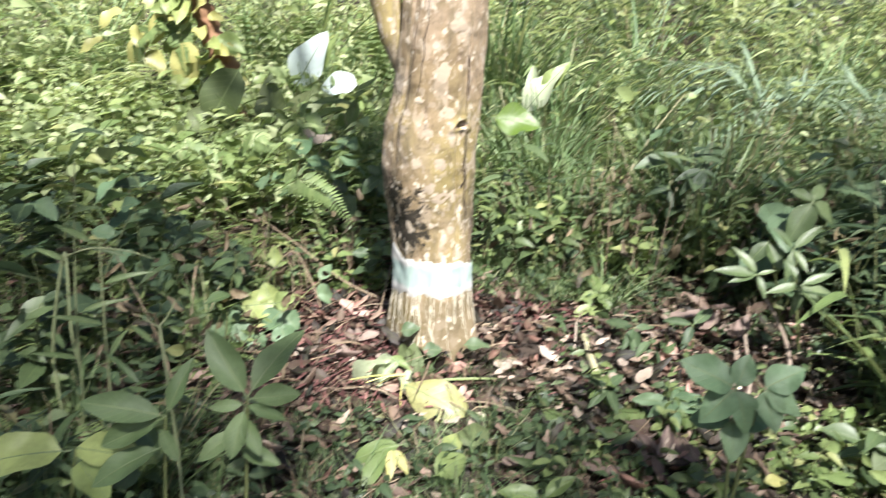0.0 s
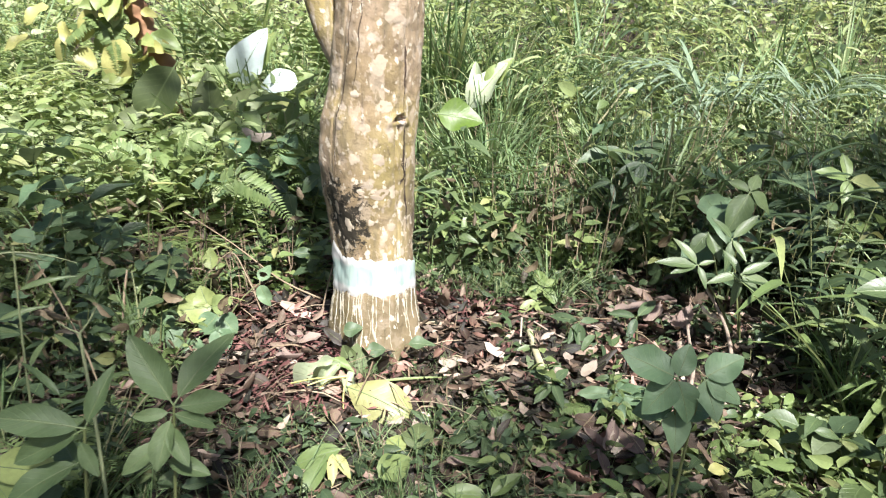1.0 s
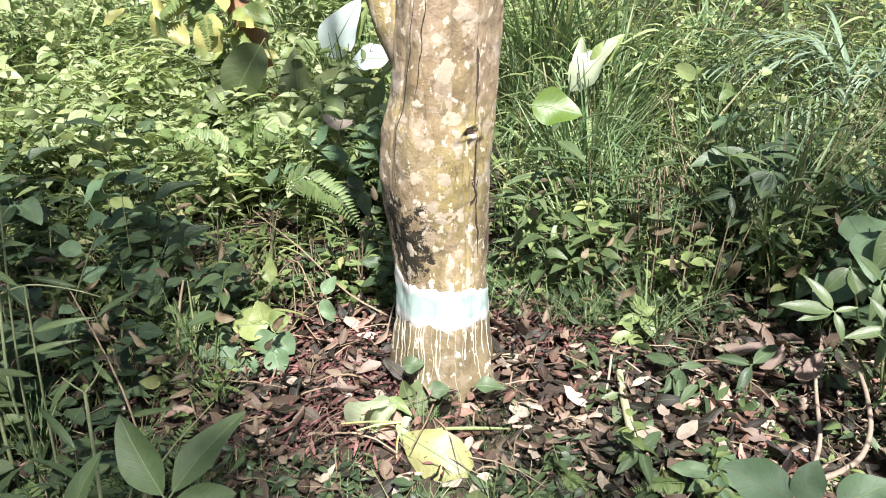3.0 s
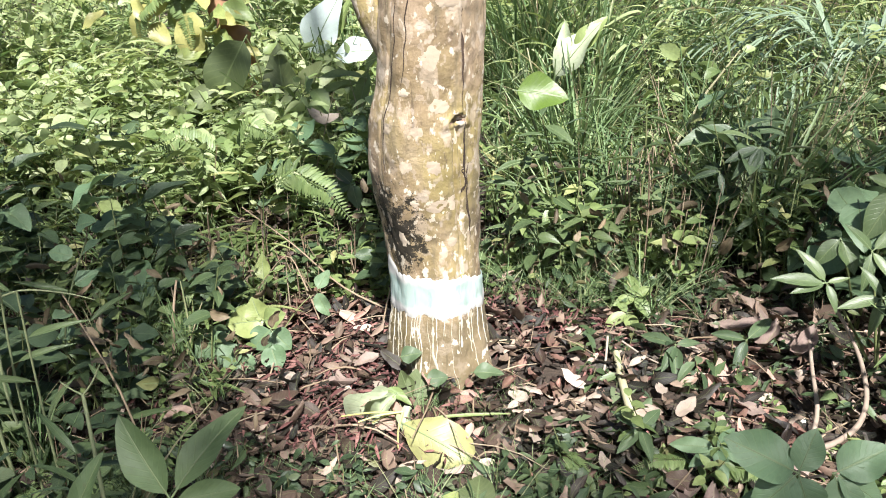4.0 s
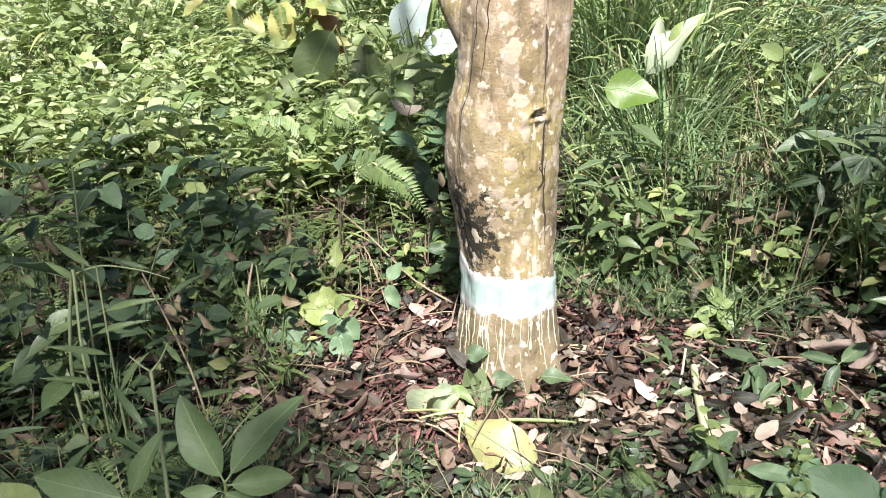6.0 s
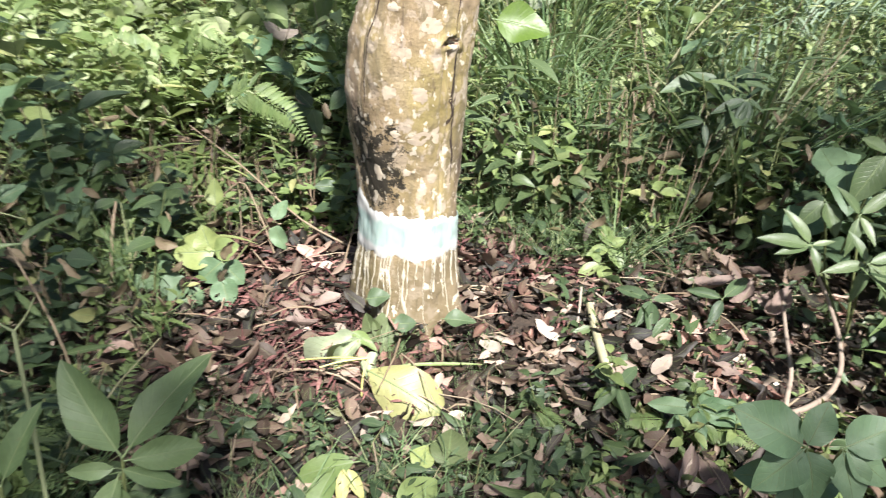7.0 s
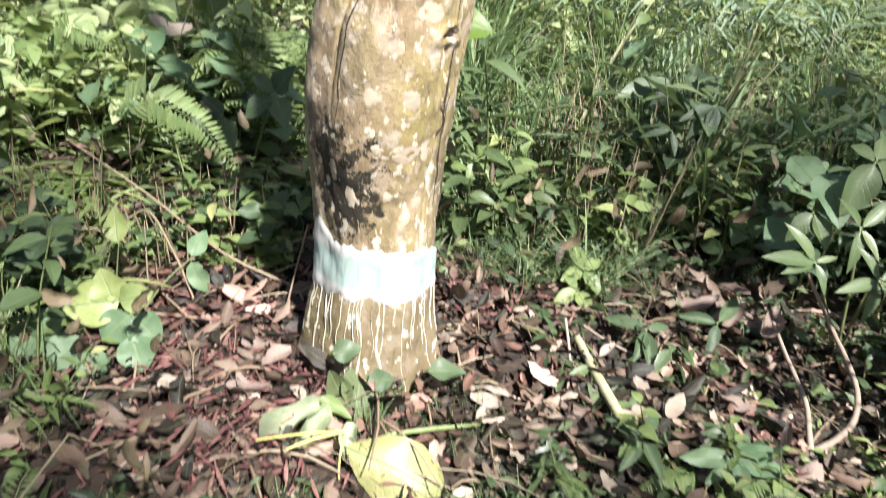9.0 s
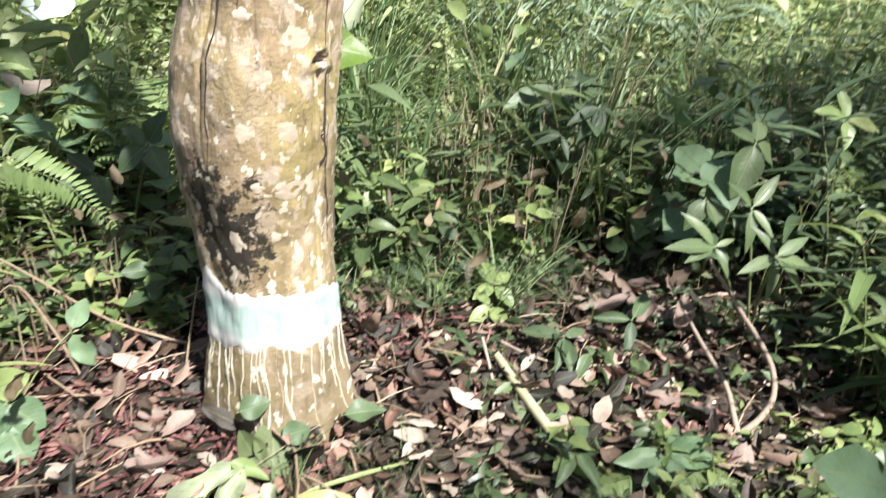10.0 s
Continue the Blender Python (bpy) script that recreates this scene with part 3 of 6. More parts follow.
def build_tree():
    tree = thing("tree", "tree with lichen-spotted tan bark and a white painted band", "tree", (0, 0, 0))
    nt = 260
    zs = np.concatenate([np.arange(-0.1, 1.35, 0.007), np.linspace(1.36, 3.3, 40)])
    pts = np.array([trunk_point(2 * math.pi * i / nt - math.pi, z) for z in zs for i in range(nt)])
    quads = np.array([(j * nt + i, j * nt + (i + 1) % nt, (j + 1) * nt + (i + 1) % nt, (j + 1) * nt + i) for j in range(len(zs) - 1) for i in range(nt)])
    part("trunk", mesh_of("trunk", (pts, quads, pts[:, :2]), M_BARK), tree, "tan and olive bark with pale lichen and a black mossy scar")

    def wob(th, a, s):
        return a * noise.noise(Vector((math.sin(th) * 3 + s, math.cos(th) * 3, s))) + 0.5 * a * noise.noise(Vector((math.sin(th) * 11, math.cos(th) * 11, s)))

    def top(th):
        front = max(0.0, math.cos(th))
        smear = 0.060 * math.exp(-(((th + 1.20) / 0.26) ** 2))
        return 0.407 + 0.043 * front + wob(th, 0.016, 3.0) + smear

    def bottom(th):
        return 0.316 + 0.018 * max(0.0, math.cos(th)) + wob(th, 0.014, 9.0)

    part("painted_band", mesh_of("painted_band", trunk_patch(-math.pi, math.pi, bottom, top, 220, 12, 0.0035), M_PAINT), tree, "band of brushed white paint, bluish green in the middle")
    rnd = random.Random(5)
    for th in (-1.36, -1.24, -1.12, -0.93, -0.86, -0.80, -0.58, -0.44, -0.36, -0.30, -0.24, -0.06, 0.02, 0.10, 0.26, 0.40, 0.55, 0.62, 0.84, 0.92, 1.10, 1.30):
        end = rnd.choice((0.07, 0.13, 0.19, 0.25)) + rnd.uniform(-0.04, 0.04)
        w = rnd.choice((0.005, 0.007, 0.010, 0.016, 0.026))
        ph = rnd.uniform(0, 6)
        n = 40
        pts, qd = [], []
        for k in range(n + 1):
            z = bottom(th) + 0.01 + (end - bottom(th) - 0.01) * k / n
            c = th + 0.05 * math.sin(z * 26 + ph) * (k / n) + 0.05 * noise.noise(Vector((z * 18.0, ph, 2.0)))
            ww = w * (1.0 - 0.45 * k / n) * max(0.06, 1.0 + 1.5 * noise.noise(Vector((z * 34.0, ph, th * 3))) + 0.6 * noise.noise(Vector((z * 130.0, ph, th))))
            for s, o in ((-1, 0.0005), (0, 0.003), (1, 0.0005)):
                pts.append(trunk_point(c + s * ww, z, o))
        for k in range(n):
            for s in range(2):
                i = 3 * k + s
                qd.append((i + 3, i + 4, i + 1, i))
        part("paint_drip", mesh_of("paint_drip", (np.array(pts), np.array(qd), np.array(pts)[:, :2]), M_DRIP), tree, "thin run of dried white paint")
    # pale lichen crusts that stand out from the bark
    for th, z, w, h in ((0.16, 1.030, 0.024, 0.024), (0.28, 0.656, 0.026, 0.016), (0.62, 0.664, 0.019, 0.020), (0.40, 0.915, 0.020, 0.016), (0.46, 1.150, 0.024, 0.016), (0.33, 0.765, 0.017, 0.017), (-0.15, 0.765, 0.015, 0.016), (-0.70, 0.615, 0.009, 0.018), (-0.42, 0.560, 0.012, 0.020), (-0.50, 0.86, 0.013, 0.010), (0.05, 0.86, 0.014, 0.018), (0.10, 0.57, 0.010, 0.009), (0.55, 0.55, 0.012, 0.015), (-0.25, 0.95, 0.014, 0.011), (0.36, 0.52, 0.010, 0.010), (-0.05, 0.67, 0.011, 0.008)):
        n = 30
        pts = [trunk_point(th, z, 0.0009)]
        for ring, o in ((0.75, 0.0008), (1.0, 0.0003)):
            for k in range(n):
                a = 2 * math.pi * k / n
                q = ring * (1 + 0.75 * noise.noise(Vector((math.cos(a) * 0.8 + th * 7, math.sin(a) * 0.8, z * 9))) + 0.32 * noise.noise(Vector((math.cos(a) * 4 + th * 7, math.sin(a) * 4, z * 9))) + 0.14 * noise.noise(Vector((math.cos(a) * 11 + th * 7, math.sin(a) * 11, z * 9))))
                r = float(np.interp(z, LEVELS, RADIUS))
                pts.append(trunk_point(th + q * w * math.cos(a) / r, z + q * h * math.sin(a), o))
        qd = []
        for k in range(0, n, 2):
            qd.append((0, 1 + k, 1 + (k + 1) % n, 1 + (k + 2) % n))
        for k in range(n):
            qd.append((1 + k, 1 + n + k, 1 + n + (k + 1) % n, 1 + (k + 1) % n))
        part("lichen_crust", mesh_of("lichen_crust", (np.array(pts), np.array(qd), np.array(pts)[:, :2]), M_LICHEN), tree, "pale crust of lichen")
    # the rough dark knot where a branch came off
    n, rings = 22, ((0.4, 0.0), (0.75, 0.0012), (1.0, 0.0008))
    pts = [trunk_point(0.80, 0.880, 0.0004)]
    for ring, o in rings:
        for k in range(n):
            a = 2 * math.pi * k / n
            g = ring * (1 + 0.35 * noise.noise(Vector((math.cos(a) * 2.5, math.sin(a) * 2.5, 3.3))))
            dx = g * 0.030 * math.cos(a)
            pts.append(trunk_point(0.80 + dx / 0.143, 0.880 - 9.0 * dx * dx + g * 0.008 * math.sin(a), o))
    qd = [(0, 1 + k, 1 + (k + 1) % n, 1 + (k + 2) % n) for k in range(0, n, 2)]
    for r in range(2):
        qd += [(1 + r * n + k, 1 + (r + 1) * n + k, 1 + (r + 1) * n + (k + 1) % n, 1 + r * n + (k + 1) % n) for k in range(n)]
    part("knot", mesh_of("knot", (np.array(pts), np.array(qd), np.array(pts)[:, :2]), M_KNOT), tree, "rough reddish brown knot")
    # the dark split that runs down from the knot
    for z0, z1, th0, th1, w in ((0.52, 0.74, 1.10, 1.02, 0.0036), (0.69, 0.872, 0.96, 0.97, 0.0048), (0.66, 0.76, 0.90, 1.08, 0.0030), (0.90, 1.20, 0.90, 0.78, 0.0030), (0.70, 1.25, -0.62, -0.46, 0.0022), (0.95, 1.25, -0.28, -0.22, 0.0016)):
        n = 30
        pts, qd = [], []
        for k in range(n + 1):
            z = z0 + (z1 - z0) * k / n
            th = th0 + (th1 - th0) * k / n + 0.05 * noise.noise(Vector((z * 22, th0 * 5, 1.0)))
            ww = w * math.sin(math.pi * (0.04 + 0.92 * k / n)) * (1 + 0.7 * noise.noise(Vector((z * 60, th0, 4.0)))) / 0.14
            for s, o in ((-1, 0.0004), (0, 0.0012), (1, 0.0004)):
                pts.append(trunk_point(th + s * ww, z, o))
        for k in range(n):
            for s in range(2):
                i = 3 * k + s
                qd.append((i, i + 1, i + 4, i + 3))
        part("bark_split", mesh_of("bark_split", (np.array(pts), np.array(qd), np.array(pts)[:, :2]), M_SPLIT), tree, "dark ragged split in the bark")
    # a second stem that leaves the trunk low down, then the limbs and the crown
    limbs = [([(-0.06, 2.10, 0.90), (-0.105, 2.06, 1.02), (-0.145, 2.04, 1.12), (-0.185, 2.04, 1.28), (-0.27, 2.10, 1.8), (-0.6, 2.4, 3.0), (-1.4, 3.0, 4.3)], (0.03, 0.040, 0.042, 0.048, 0.044, 0.034, 0.012))]
    for k in range(7):
        a = 0.9 * k + 0.4
        e = Vector((2.4 * math.cos(a), 2.12 + 2.4 * math.sin(a), 4.4 + 0.25 * (k % 3)))
        b = Vector((0.09, 1.70, 3.15))
        limbs.append(([tuple(b), tuple(b.lerp(e, 0.35) + Vector((0, 0, 0.25))), tuple(b.lerp(e, 0.7) + Vector((0, 0, 0.15))), tuple(e)], (0.07, 0.05, 0.035, 0.012)))
    for pts, radii in limbs:
        fine = []
        rr = []
        for k in range(len(pts) - 1):
            for s in range(5):
                fine.append(tuple(Vector(pts[k]).lerp(Vector(pts[k + 1]), s / 5)))
                rr.append(radii[k] + (radii[k + 1] - radii[k]) * s / 5)
        fine.append(pts[-1])
        rr.append(radii[-1])
        part("limb", mesh_of("limb", tube_arrays(fine, rr, 12), M_BARK), tree, "grey-brown limb")
    crown = Cloud()
    rng = np.random.default_rng(21)
    gaps = ((0.26, 2.72, 0.42, 0.13), (0.03, 1.95, 1.15, 0.14), (-0.06, 1.96, 0.86, 0.11), (0.03, 1.97, 0.98, 0.12), (-0.03, 2.0, 0.70, 0.06), (-0.02, 2.0, 0.40, -0.03), (0.02, 1.76, 0.10, 0.10), (1.2, 1.5, 0.2, 0.10), (0.9, 1.7, 0.1, 0.06), (0.48, 2.10, 0.1, 0.06), (0.55, 2.75, 0.25, 0.14), (0.25, 2.32, 0.12, 0.10), (-0.35, 2.00, 0.12, 0.05), (0.30, 3.05, 0.75, 0.25), (1.1, 2.1, 0.4, 0.11), (1.5, 2.6, 0.4, 0.10), (1.15, 2.3, 0.35, 0.06), (0.85, 1.95, 0.12, 0.04), (-0.55, 2.58, 0.50, 0.14), (-0.60, 2.14, 0.22, 0.13), (1.38, 2.05, 0.25, 0.14), (-0.33, 2.80, 0.52, 0.10))
    n = 0
    for _ in range(2100):
        p = np.array([rng.uniform(-4.2, 4.6), rng.uniform(-3.6, 3.2), rng.uniform(3.3, 5.6)])
        chance = rng.uniform()
        k = (p[2] - 0.2) / SUN_DIR.z
        lx, ly = p[0] - SUN_DIR.x * k, p[1] - SUN_DIR.y * k
        # how closed the canopy is over each part of the ground
        if ly > (3.8 if lx > 0.8 else 3.05 if lx < -0.3 else 2.9):
            cover = 0.03
        elif lx < -0.55 and ly > 1.5:
            cover = 0.90
        elif -0.55 < lx < -0.15 and 1.4 < ly < 1.95:
            cover = 0.97
        elif lx > 0.8 and ly > 2.55:
            cover = 0.92
        elif lx > 1.2 and ly > 1.5:
            cover = 0.60
        elif ly > 2.45:
            cover = 0.84
        elif ly > 1.5:
            cover = 0.88 if lx < -0.12 else 0.68
        else:
            cover = 0.90 if lx < -0.05 else 0.76
        clear = any(math.hypot(p[0] - SUN_DIR.x * (p[2] - gzz) / SUN_DIR.z - gx, p[1] - SUN_DIR.y * (p[2] - gzz) / SUN_DIR.z - gy) < rad + 0.17 for gx, gy, gzz, rad in gaps)
        if clear or chance > cover or noise.noise(Vector(p) * 0.9) < -0.42:
            continue
        n += 1
        m = 16
        at = p + rng.normal(0, 0.13, (m, 3))
        d = rng.normal(0, 1, (m, 3))
        d[:, 2] -= 0.4
        crown.leaves(T_FAR[n % 2], at, d, rng.normal(0, 0.4, (m, 3)) + (0, 0, 1), rng.uniform(0.09, 0.15, m))
    part("crown", crown.mesh("crown", M_HERB), tree, "airy crown of green leaves")
    tagged(tree.children[-1], kind="stuff")


build_tree()

# ---------------------------------------------------------------- undergrowth
def in_clearing(x, y, grow=1.0):
    return ((x - 0.30) / (1.02 * grow)) ** 2 + ((y - 2.08) / (0.46 * grow)) ** 2 < 1 or math.hypot(x + 0.03, y - 2.12) < 0.22


def herb(leaves, stems, base, height, rng, templates, leaf, count, lean=0.25, spread=0.7):
    """One leafy stem: a bent stalk with leaves set round it."""
    tilt = rng.normal(0, lean, 2)
    t = np.linspace(0.22, 1.0, count)
    bend = rng.normal(0, 0.12, 2)
    pos = np.array(base) + height * np.stack([tilt[0] * t + bend[0] * t * t, tilt[1] * t + bend[1] * t * t, t], 1)
    a = np.arange(count) * 2.4 + rng.uniform(0, 6.28) + rng.normal(0, 0.4, count)
    e = rng.uniform(-0.6, 0.75, count)
    d = np.stack([np.cos(a) * np.cos(e), np.sin(a) * np.cos(e), np.sin(e) * spread], 1)
    nrm = rng.normal(0, 0.72, (count, 3)) + (0.05, -0.2, 1)
    leaves.leaves(templates[rng.integers(len(templates))], pos, d, nrm, leaf * np.clip(np.exp(rng.normal(-0.16, 0.42, count)), 0.4, 1.8), rng.uniform(0.75, 1.25, count))
    s = [0.0, 0.35, 0.7, 1.0]
    stems.tube([tuple(np.array(base) + height * np.array((tilt[0] * k + bend[0] * k * k, tilt[1] * k + bend[1] * k * k, k))) for k in s], [0.0024, 0.002, 0.0016, 0.0008], 3)


def grass(leaves, base, height, rng, count):
    """A tuft of arching blades."""
    a = rng.uniform(0, 6.28, count)
    lean = rng.uniform(0.05, 0.55, count)
    d = np.stack([np.cos(a) * lean, np.sin(a) * lean, np.ones(count)], 1)
    nrm = np.stack([-np.cos(a), -np.sin(a), lean], 1)
    pos = np.array(base) + np.stack([rng.normal(0, 0.02, count), rng.normal(0, 0.02, count), np.zeros(count)], 1)
    leaves.leaves(T_BLADE[rng.integers(3)], pos, d, nrm, height * rng.uniform(0.5, 1.1, count), rng.uniform(0.6, 1.3, count))


def drooper(leaves, stems, base, height, rng, leaf, count):
    """A reedy stem whose long narrow leaves arch over, as bamboo grasses have."""
    lean = rng.normal(0, 0.22, 2)
    t = np.linspace(0.3, 1.0, count)
    pos = np.array(base) + height * np.stack([lean[0] * t * t, lean[1] * t * t, t], 1)
    a = np.arange(count) * 3.0 + rng.uniform(0, 6.28) + rng.normal(0, 0.5, count)
    e = rng.uniform(0.1, 0.9, count)
    d = np.stack([np.cos(a), np.sin(a), e], 1)
    leaves.leaves(T_DROOP[rng.integers(3)], pos, d, np.stack([-0.3 * np.cos(a), -0.3 * np.sin(a), np.ones(count)], 1) + rng.normal(0, 0.15, (count, 3)), leaf * rng.uniform(0.6, 1.2, count), rng.uniform(0.8, 1.3, count))
    stems.tube([tuple(np.array(base) + height * np.array((lean[0] * k * k, lean[1] * k * k, k))) for k in (0, 0.4, 0.75, 1.0)], [0.0028, 0.0024, 0.0018, 0.0008], 3)


def fern_tuft(leaves, base, size, rng):
    """A wild fern: a few arching fronds of small paired pinnae."""
    for _ in range(int(rng.integers(3, 6))):
        a = rng.uniform(0, 6.28)
        n = 15
        t = np.linspace(0.18, 1.0, n)
        out, up = size * 0.75 * t, size * (0.95 * np.sin(t * 1.9))
        cen = np.array(base) + np.stack([np.cos(a) * out, np.sin(a) * out, up], 1)
        way = np.gradient(cen, axis=0)
        side = np.cross(way, (0, 0, 1.0))
        side /= np.linalg.norm(side, axis=1, keepdims=True)
        nrm = np.cross(side, way)
        ln = size * 0.26 * (1 - 0.85 * (t - 0.18)) * np.minimum(1, 4 * (t - 0.05))
        for s in (-1, 1):
            leaves.leaves(T_PINNA, cen, side * s + way / np.linalg.norm(way, axis=1, keepdims=True) * 0.35, nrm, ln, 1.0)
        leaves.tube([tuple(p) for p in cen[::3]], [0.002] * len(cen[::3]), 3)


def build_undergrowth():
    rng = np.random.default_rng(11)
    # young holds the background leaves whose colour is lightened for sunlight
    green, blue, fresh, young, blades, stems, dry, ferns = Cloud(), Cloud(), Cloud(), Cloud(), Cloud(), Cloud(), Cloud(), Cloud()
    # x range, y range, number, height range, leaf length, leaves a stem, grass share, dry share
    zones = (
        (-2.8, -0.60, 1.25, 2.60, 640, 0.08, 0.36, 0.055, 10, 0.13, 0.28),
        (-3.6, -0.12, 2.45, 4.20, 1050, 0.22, 0.78, 0.066, 14, 0.04, 0.09),
        (0.02, 3.60, 2.50, 4.20, 1500, 0.18, 0.78, 0.060, 12, 0.17, 0.14),
        (1.25, 3.30, 1.55, 2.70, 380, 0.15, 0.55, 0.075, 11, 0.03, 0.14),
        (-5.0, 5.5, 4.20, 6.50, 1900, 0.35, 1.00, 0.078, 16, 0.10, 0.04),
        (-7.5, 8.5, 6.50, 10.0, 1300, 0.60, 1.50, 0.105, 17, 0.03, 0.02),
        (-11.0, 13.0, 10.0, 15.0, 1000, 1.20, 2.80, 0.150, 19, 0.0, 0.0),
        (-1.3, 1.6, 0.95, 1.75, 560, 0.03, 0.12, 0.045, 6, 0.06, 0.06),
        (0.34, 1.45, 1.50, 2.60, 330, 0.03, 0.11, 0.044, 6, 0.05, 0.05),
        (-1.5, -0.45, 0.80, 1.40, 110, 0.08, 0.26, 0.065, 8, 0.04, 0.08),
        (-0.05, 0.80, 2.40, 2.80, 170, 0.05, 0.20, 0.042, 7, 0.40, 0.05),
        (0.02, 0.55, 3.4, 5.5, 60, 0.5, 0.9, 0.06, 8, 1.0, 0.0),
        (-4.4, -0.7, 3.0, 4.9, 560, 0.5, 1.10, 0.076, 17, 0.0, 0.03),
        (0.42, 0.85, 2.48, 2.95, 55, 0.18, 0.42, 0.05, 6, 0.0, 1.0),
        (-1.0, -0.35, 2.35, 2.75, 70, 0.12, 0.34, 0.05, 6, 0.0, 1.0),
        (-6.0, -2.8, 0.6, 4.2, 480, 0.20, 0.70, 0.085, 12, 0.03, 0.05),
        (3.3, 6.0, 0.6, 4.2, 400, 0.20, 0.70, 0.085, 12, 0.05, 0.05),
        (-5.5, 5.5, -3.5, 0.85, 600, 0.06, 0.28, 0.085, 9, 0.05, 0.05),
        (0.95, 1.85, 1.20, 1.78, 190, 0.06, 0.24, 0.058, 8, 0.04, 0.06),
        (0.25, 1.10, 1.30, 1.70, 70, 0.04, 0.12, 0.060, 6, 0.04, 0.04),
        (-0.10, 0.26, 1.80, 2.00, 34, 0.07, 0.12, 0.03, 4, 1.0, 0.0),
        (-0.60, 0.40, 1.05, 1.72, 210, 0.04, 0.13, 0.046, 6, 0.35, 0.06),
    )
    for zone, (x0, x1, y0, y1, number, h0, h1, leaf, count, gr, dr) in enumerate(zones):
        low = zone in (7, 8, 9, 10, 18, 19, 20, 21)
        for _ in range(number):
            x, y = rng.uniform(x0, x1), rng.uniform(y0, y1)
            if not low and in_clearing(x, y, 1.0):
                continue
            if low and (math.hypot(x + 0.03, y - 2.12) < 0.21 or (-0.12 < x < 0.15 and 1.68 < y < 1.82)):
                continue
            patch = noise.noise(Vector((x * 1.1, y * 1.1, 0.3)))
            kind = noise.noise(Vector((x * 1.7 + 9, y * 1.7, 4.1))) + rng.normal(0, 0.12)
            if zone in (1, 2, 4) and noise.noise(Vector((x * 3.6, y * 3.6, 7.7))) < -0.16:
                patch = -0.65
            h = rng.uniform(h0, h1) * (0.75 + 0.7 * patch)
            if zone in (1, 2):
                h *= min(1.0, max(0.25, (y - 2.30) / 1.1 + (0.25 if x > 0.9 else 0.0)))
            if -0.92 < x < -0.08 and 2.2 < y < 2.98:
                h = min(h, 0.14 + 0.30 * rng.uniform() * min(1.0, (y - 2.15) / 0.4))
            if -2.7 < x < -1.35 and 2.9 < y < 4.35:
                h = min(h, 0.48)
            if 0.03 < x < 0.58 and 2.40 < y < 2.78:
                h = min(h, 0.15)
            if -1.35 < x < -0.45 and 3.0 < y < 4.9:
                h = min(h, 0.50)
            if 2.8 < y < 4.6 and abs(x - 0.2 + 0.458 * (y - 0.25)) < 0.32:
                h = min(h, 0.36)
            base = (x, y, gz(x, y) - 0.01)
            pick = rng.uniform()
            if pick < gr:
                grass(blades, base, h * 1.2, rng, int(rng.integers(12, 30)))
                continue
            if pick < gr + dr:
                tilt = rng.normal(0, 0.22, 2)
                dry.tube([(x + tilt[0] * k * h, y + tilt[1] * k * h + 0.05 * k * k * h, base[2] + h * k) for k in (0, 0.4, 0.8, 1.1)], [0.003, 0.0026, 0.002, 0.001], 4)
                continue
            if zone == 17 and abs(x) < 0.7 and y > -0.8:
                continue
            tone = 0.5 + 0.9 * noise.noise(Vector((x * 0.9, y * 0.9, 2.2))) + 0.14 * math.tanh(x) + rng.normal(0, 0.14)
            # more fresh-coloured leaves at the back left, brightening the sunlit part by colour
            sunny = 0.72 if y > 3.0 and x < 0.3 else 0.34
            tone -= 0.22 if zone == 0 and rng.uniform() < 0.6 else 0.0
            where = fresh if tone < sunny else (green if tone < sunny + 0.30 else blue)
            # farther back more stems take the colour lightened to look sunlit
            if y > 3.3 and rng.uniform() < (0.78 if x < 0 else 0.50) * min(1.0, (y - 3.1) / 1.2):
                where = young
            # back left: mostly the colour with sunlight put into it
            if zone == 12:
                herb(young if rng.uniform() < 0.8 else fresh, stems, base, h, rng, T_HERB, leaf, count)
            elif not low and kind < (-0.16 if x < 0.1 else 0.06):
                drooper(where, stems, base, h * 1.15, rng, 0.17 * (leaf / 0.07), max(6, count // 2))
            elif not low and kind < -0.02 and zone < 5:
                fern_tuft(ferns, base, h * 0.8, rng)
            elif not low and kind > (0.40 if x < 0 else 0.30) and not (-1.0 < x < -0.05 and y < 3.0):
                herb(where, stems, base, h, rng, T_WIDE, leaf * 1.15, max(4, count // 2))
            elif kind > 0.10:
                herb(where, stems, base, h * 0.8, rng, T_FAR if zone in (5, 6, 15, 16, 17) or y > 5.0 else T_HERB, leaf * 0.7, int(count * 1.3))
            elif zone in (5, 6, 15, 16, 17) or y > 5.0:
                herb(where, stems, base, h, rng, T_FAR, leaf, count)
            else:
                herb(where, stems, base, h, rng, T_LANCE if rng.uniform() < (0.65 if x < 0 else 0.45) else T_HERB, leaf, count)
    withered = Cloud()
    for x0, x1, y0, y1, n in ((-2.0, -0.35, 1.5, 2.9, 260), (0.1, 1.9, 2.4, 3.1, 260)):
        x, y = rng.uniform(x0, x1, n), rng.uniform(y0, y1, n)
        pos = np.stack([x, y, ground_z(x, y) + rng.uniform(0.03, 0.34, n)], 1)
        for k in range(6):
            s = slice(k, None, 6)
            m = len(x[s])
            withered.leaves(T_DEAD[k], pos[s], rng.normal(0, 1, (m, 3)), rng.normal(0, 1, (m, 3)), rng.uniform(0.03, 0.075, m), rng.uniform(0.6, 1.1, m))
    stuff("withered_leaves", withered, M_WITHER, "withered brown leaves caught in the undergrowth", "dead leaves")
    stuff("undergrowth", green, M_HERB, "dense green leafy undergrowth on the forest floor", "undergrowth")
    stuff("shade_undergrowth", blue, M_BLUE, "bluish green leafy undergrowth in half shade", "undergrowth")
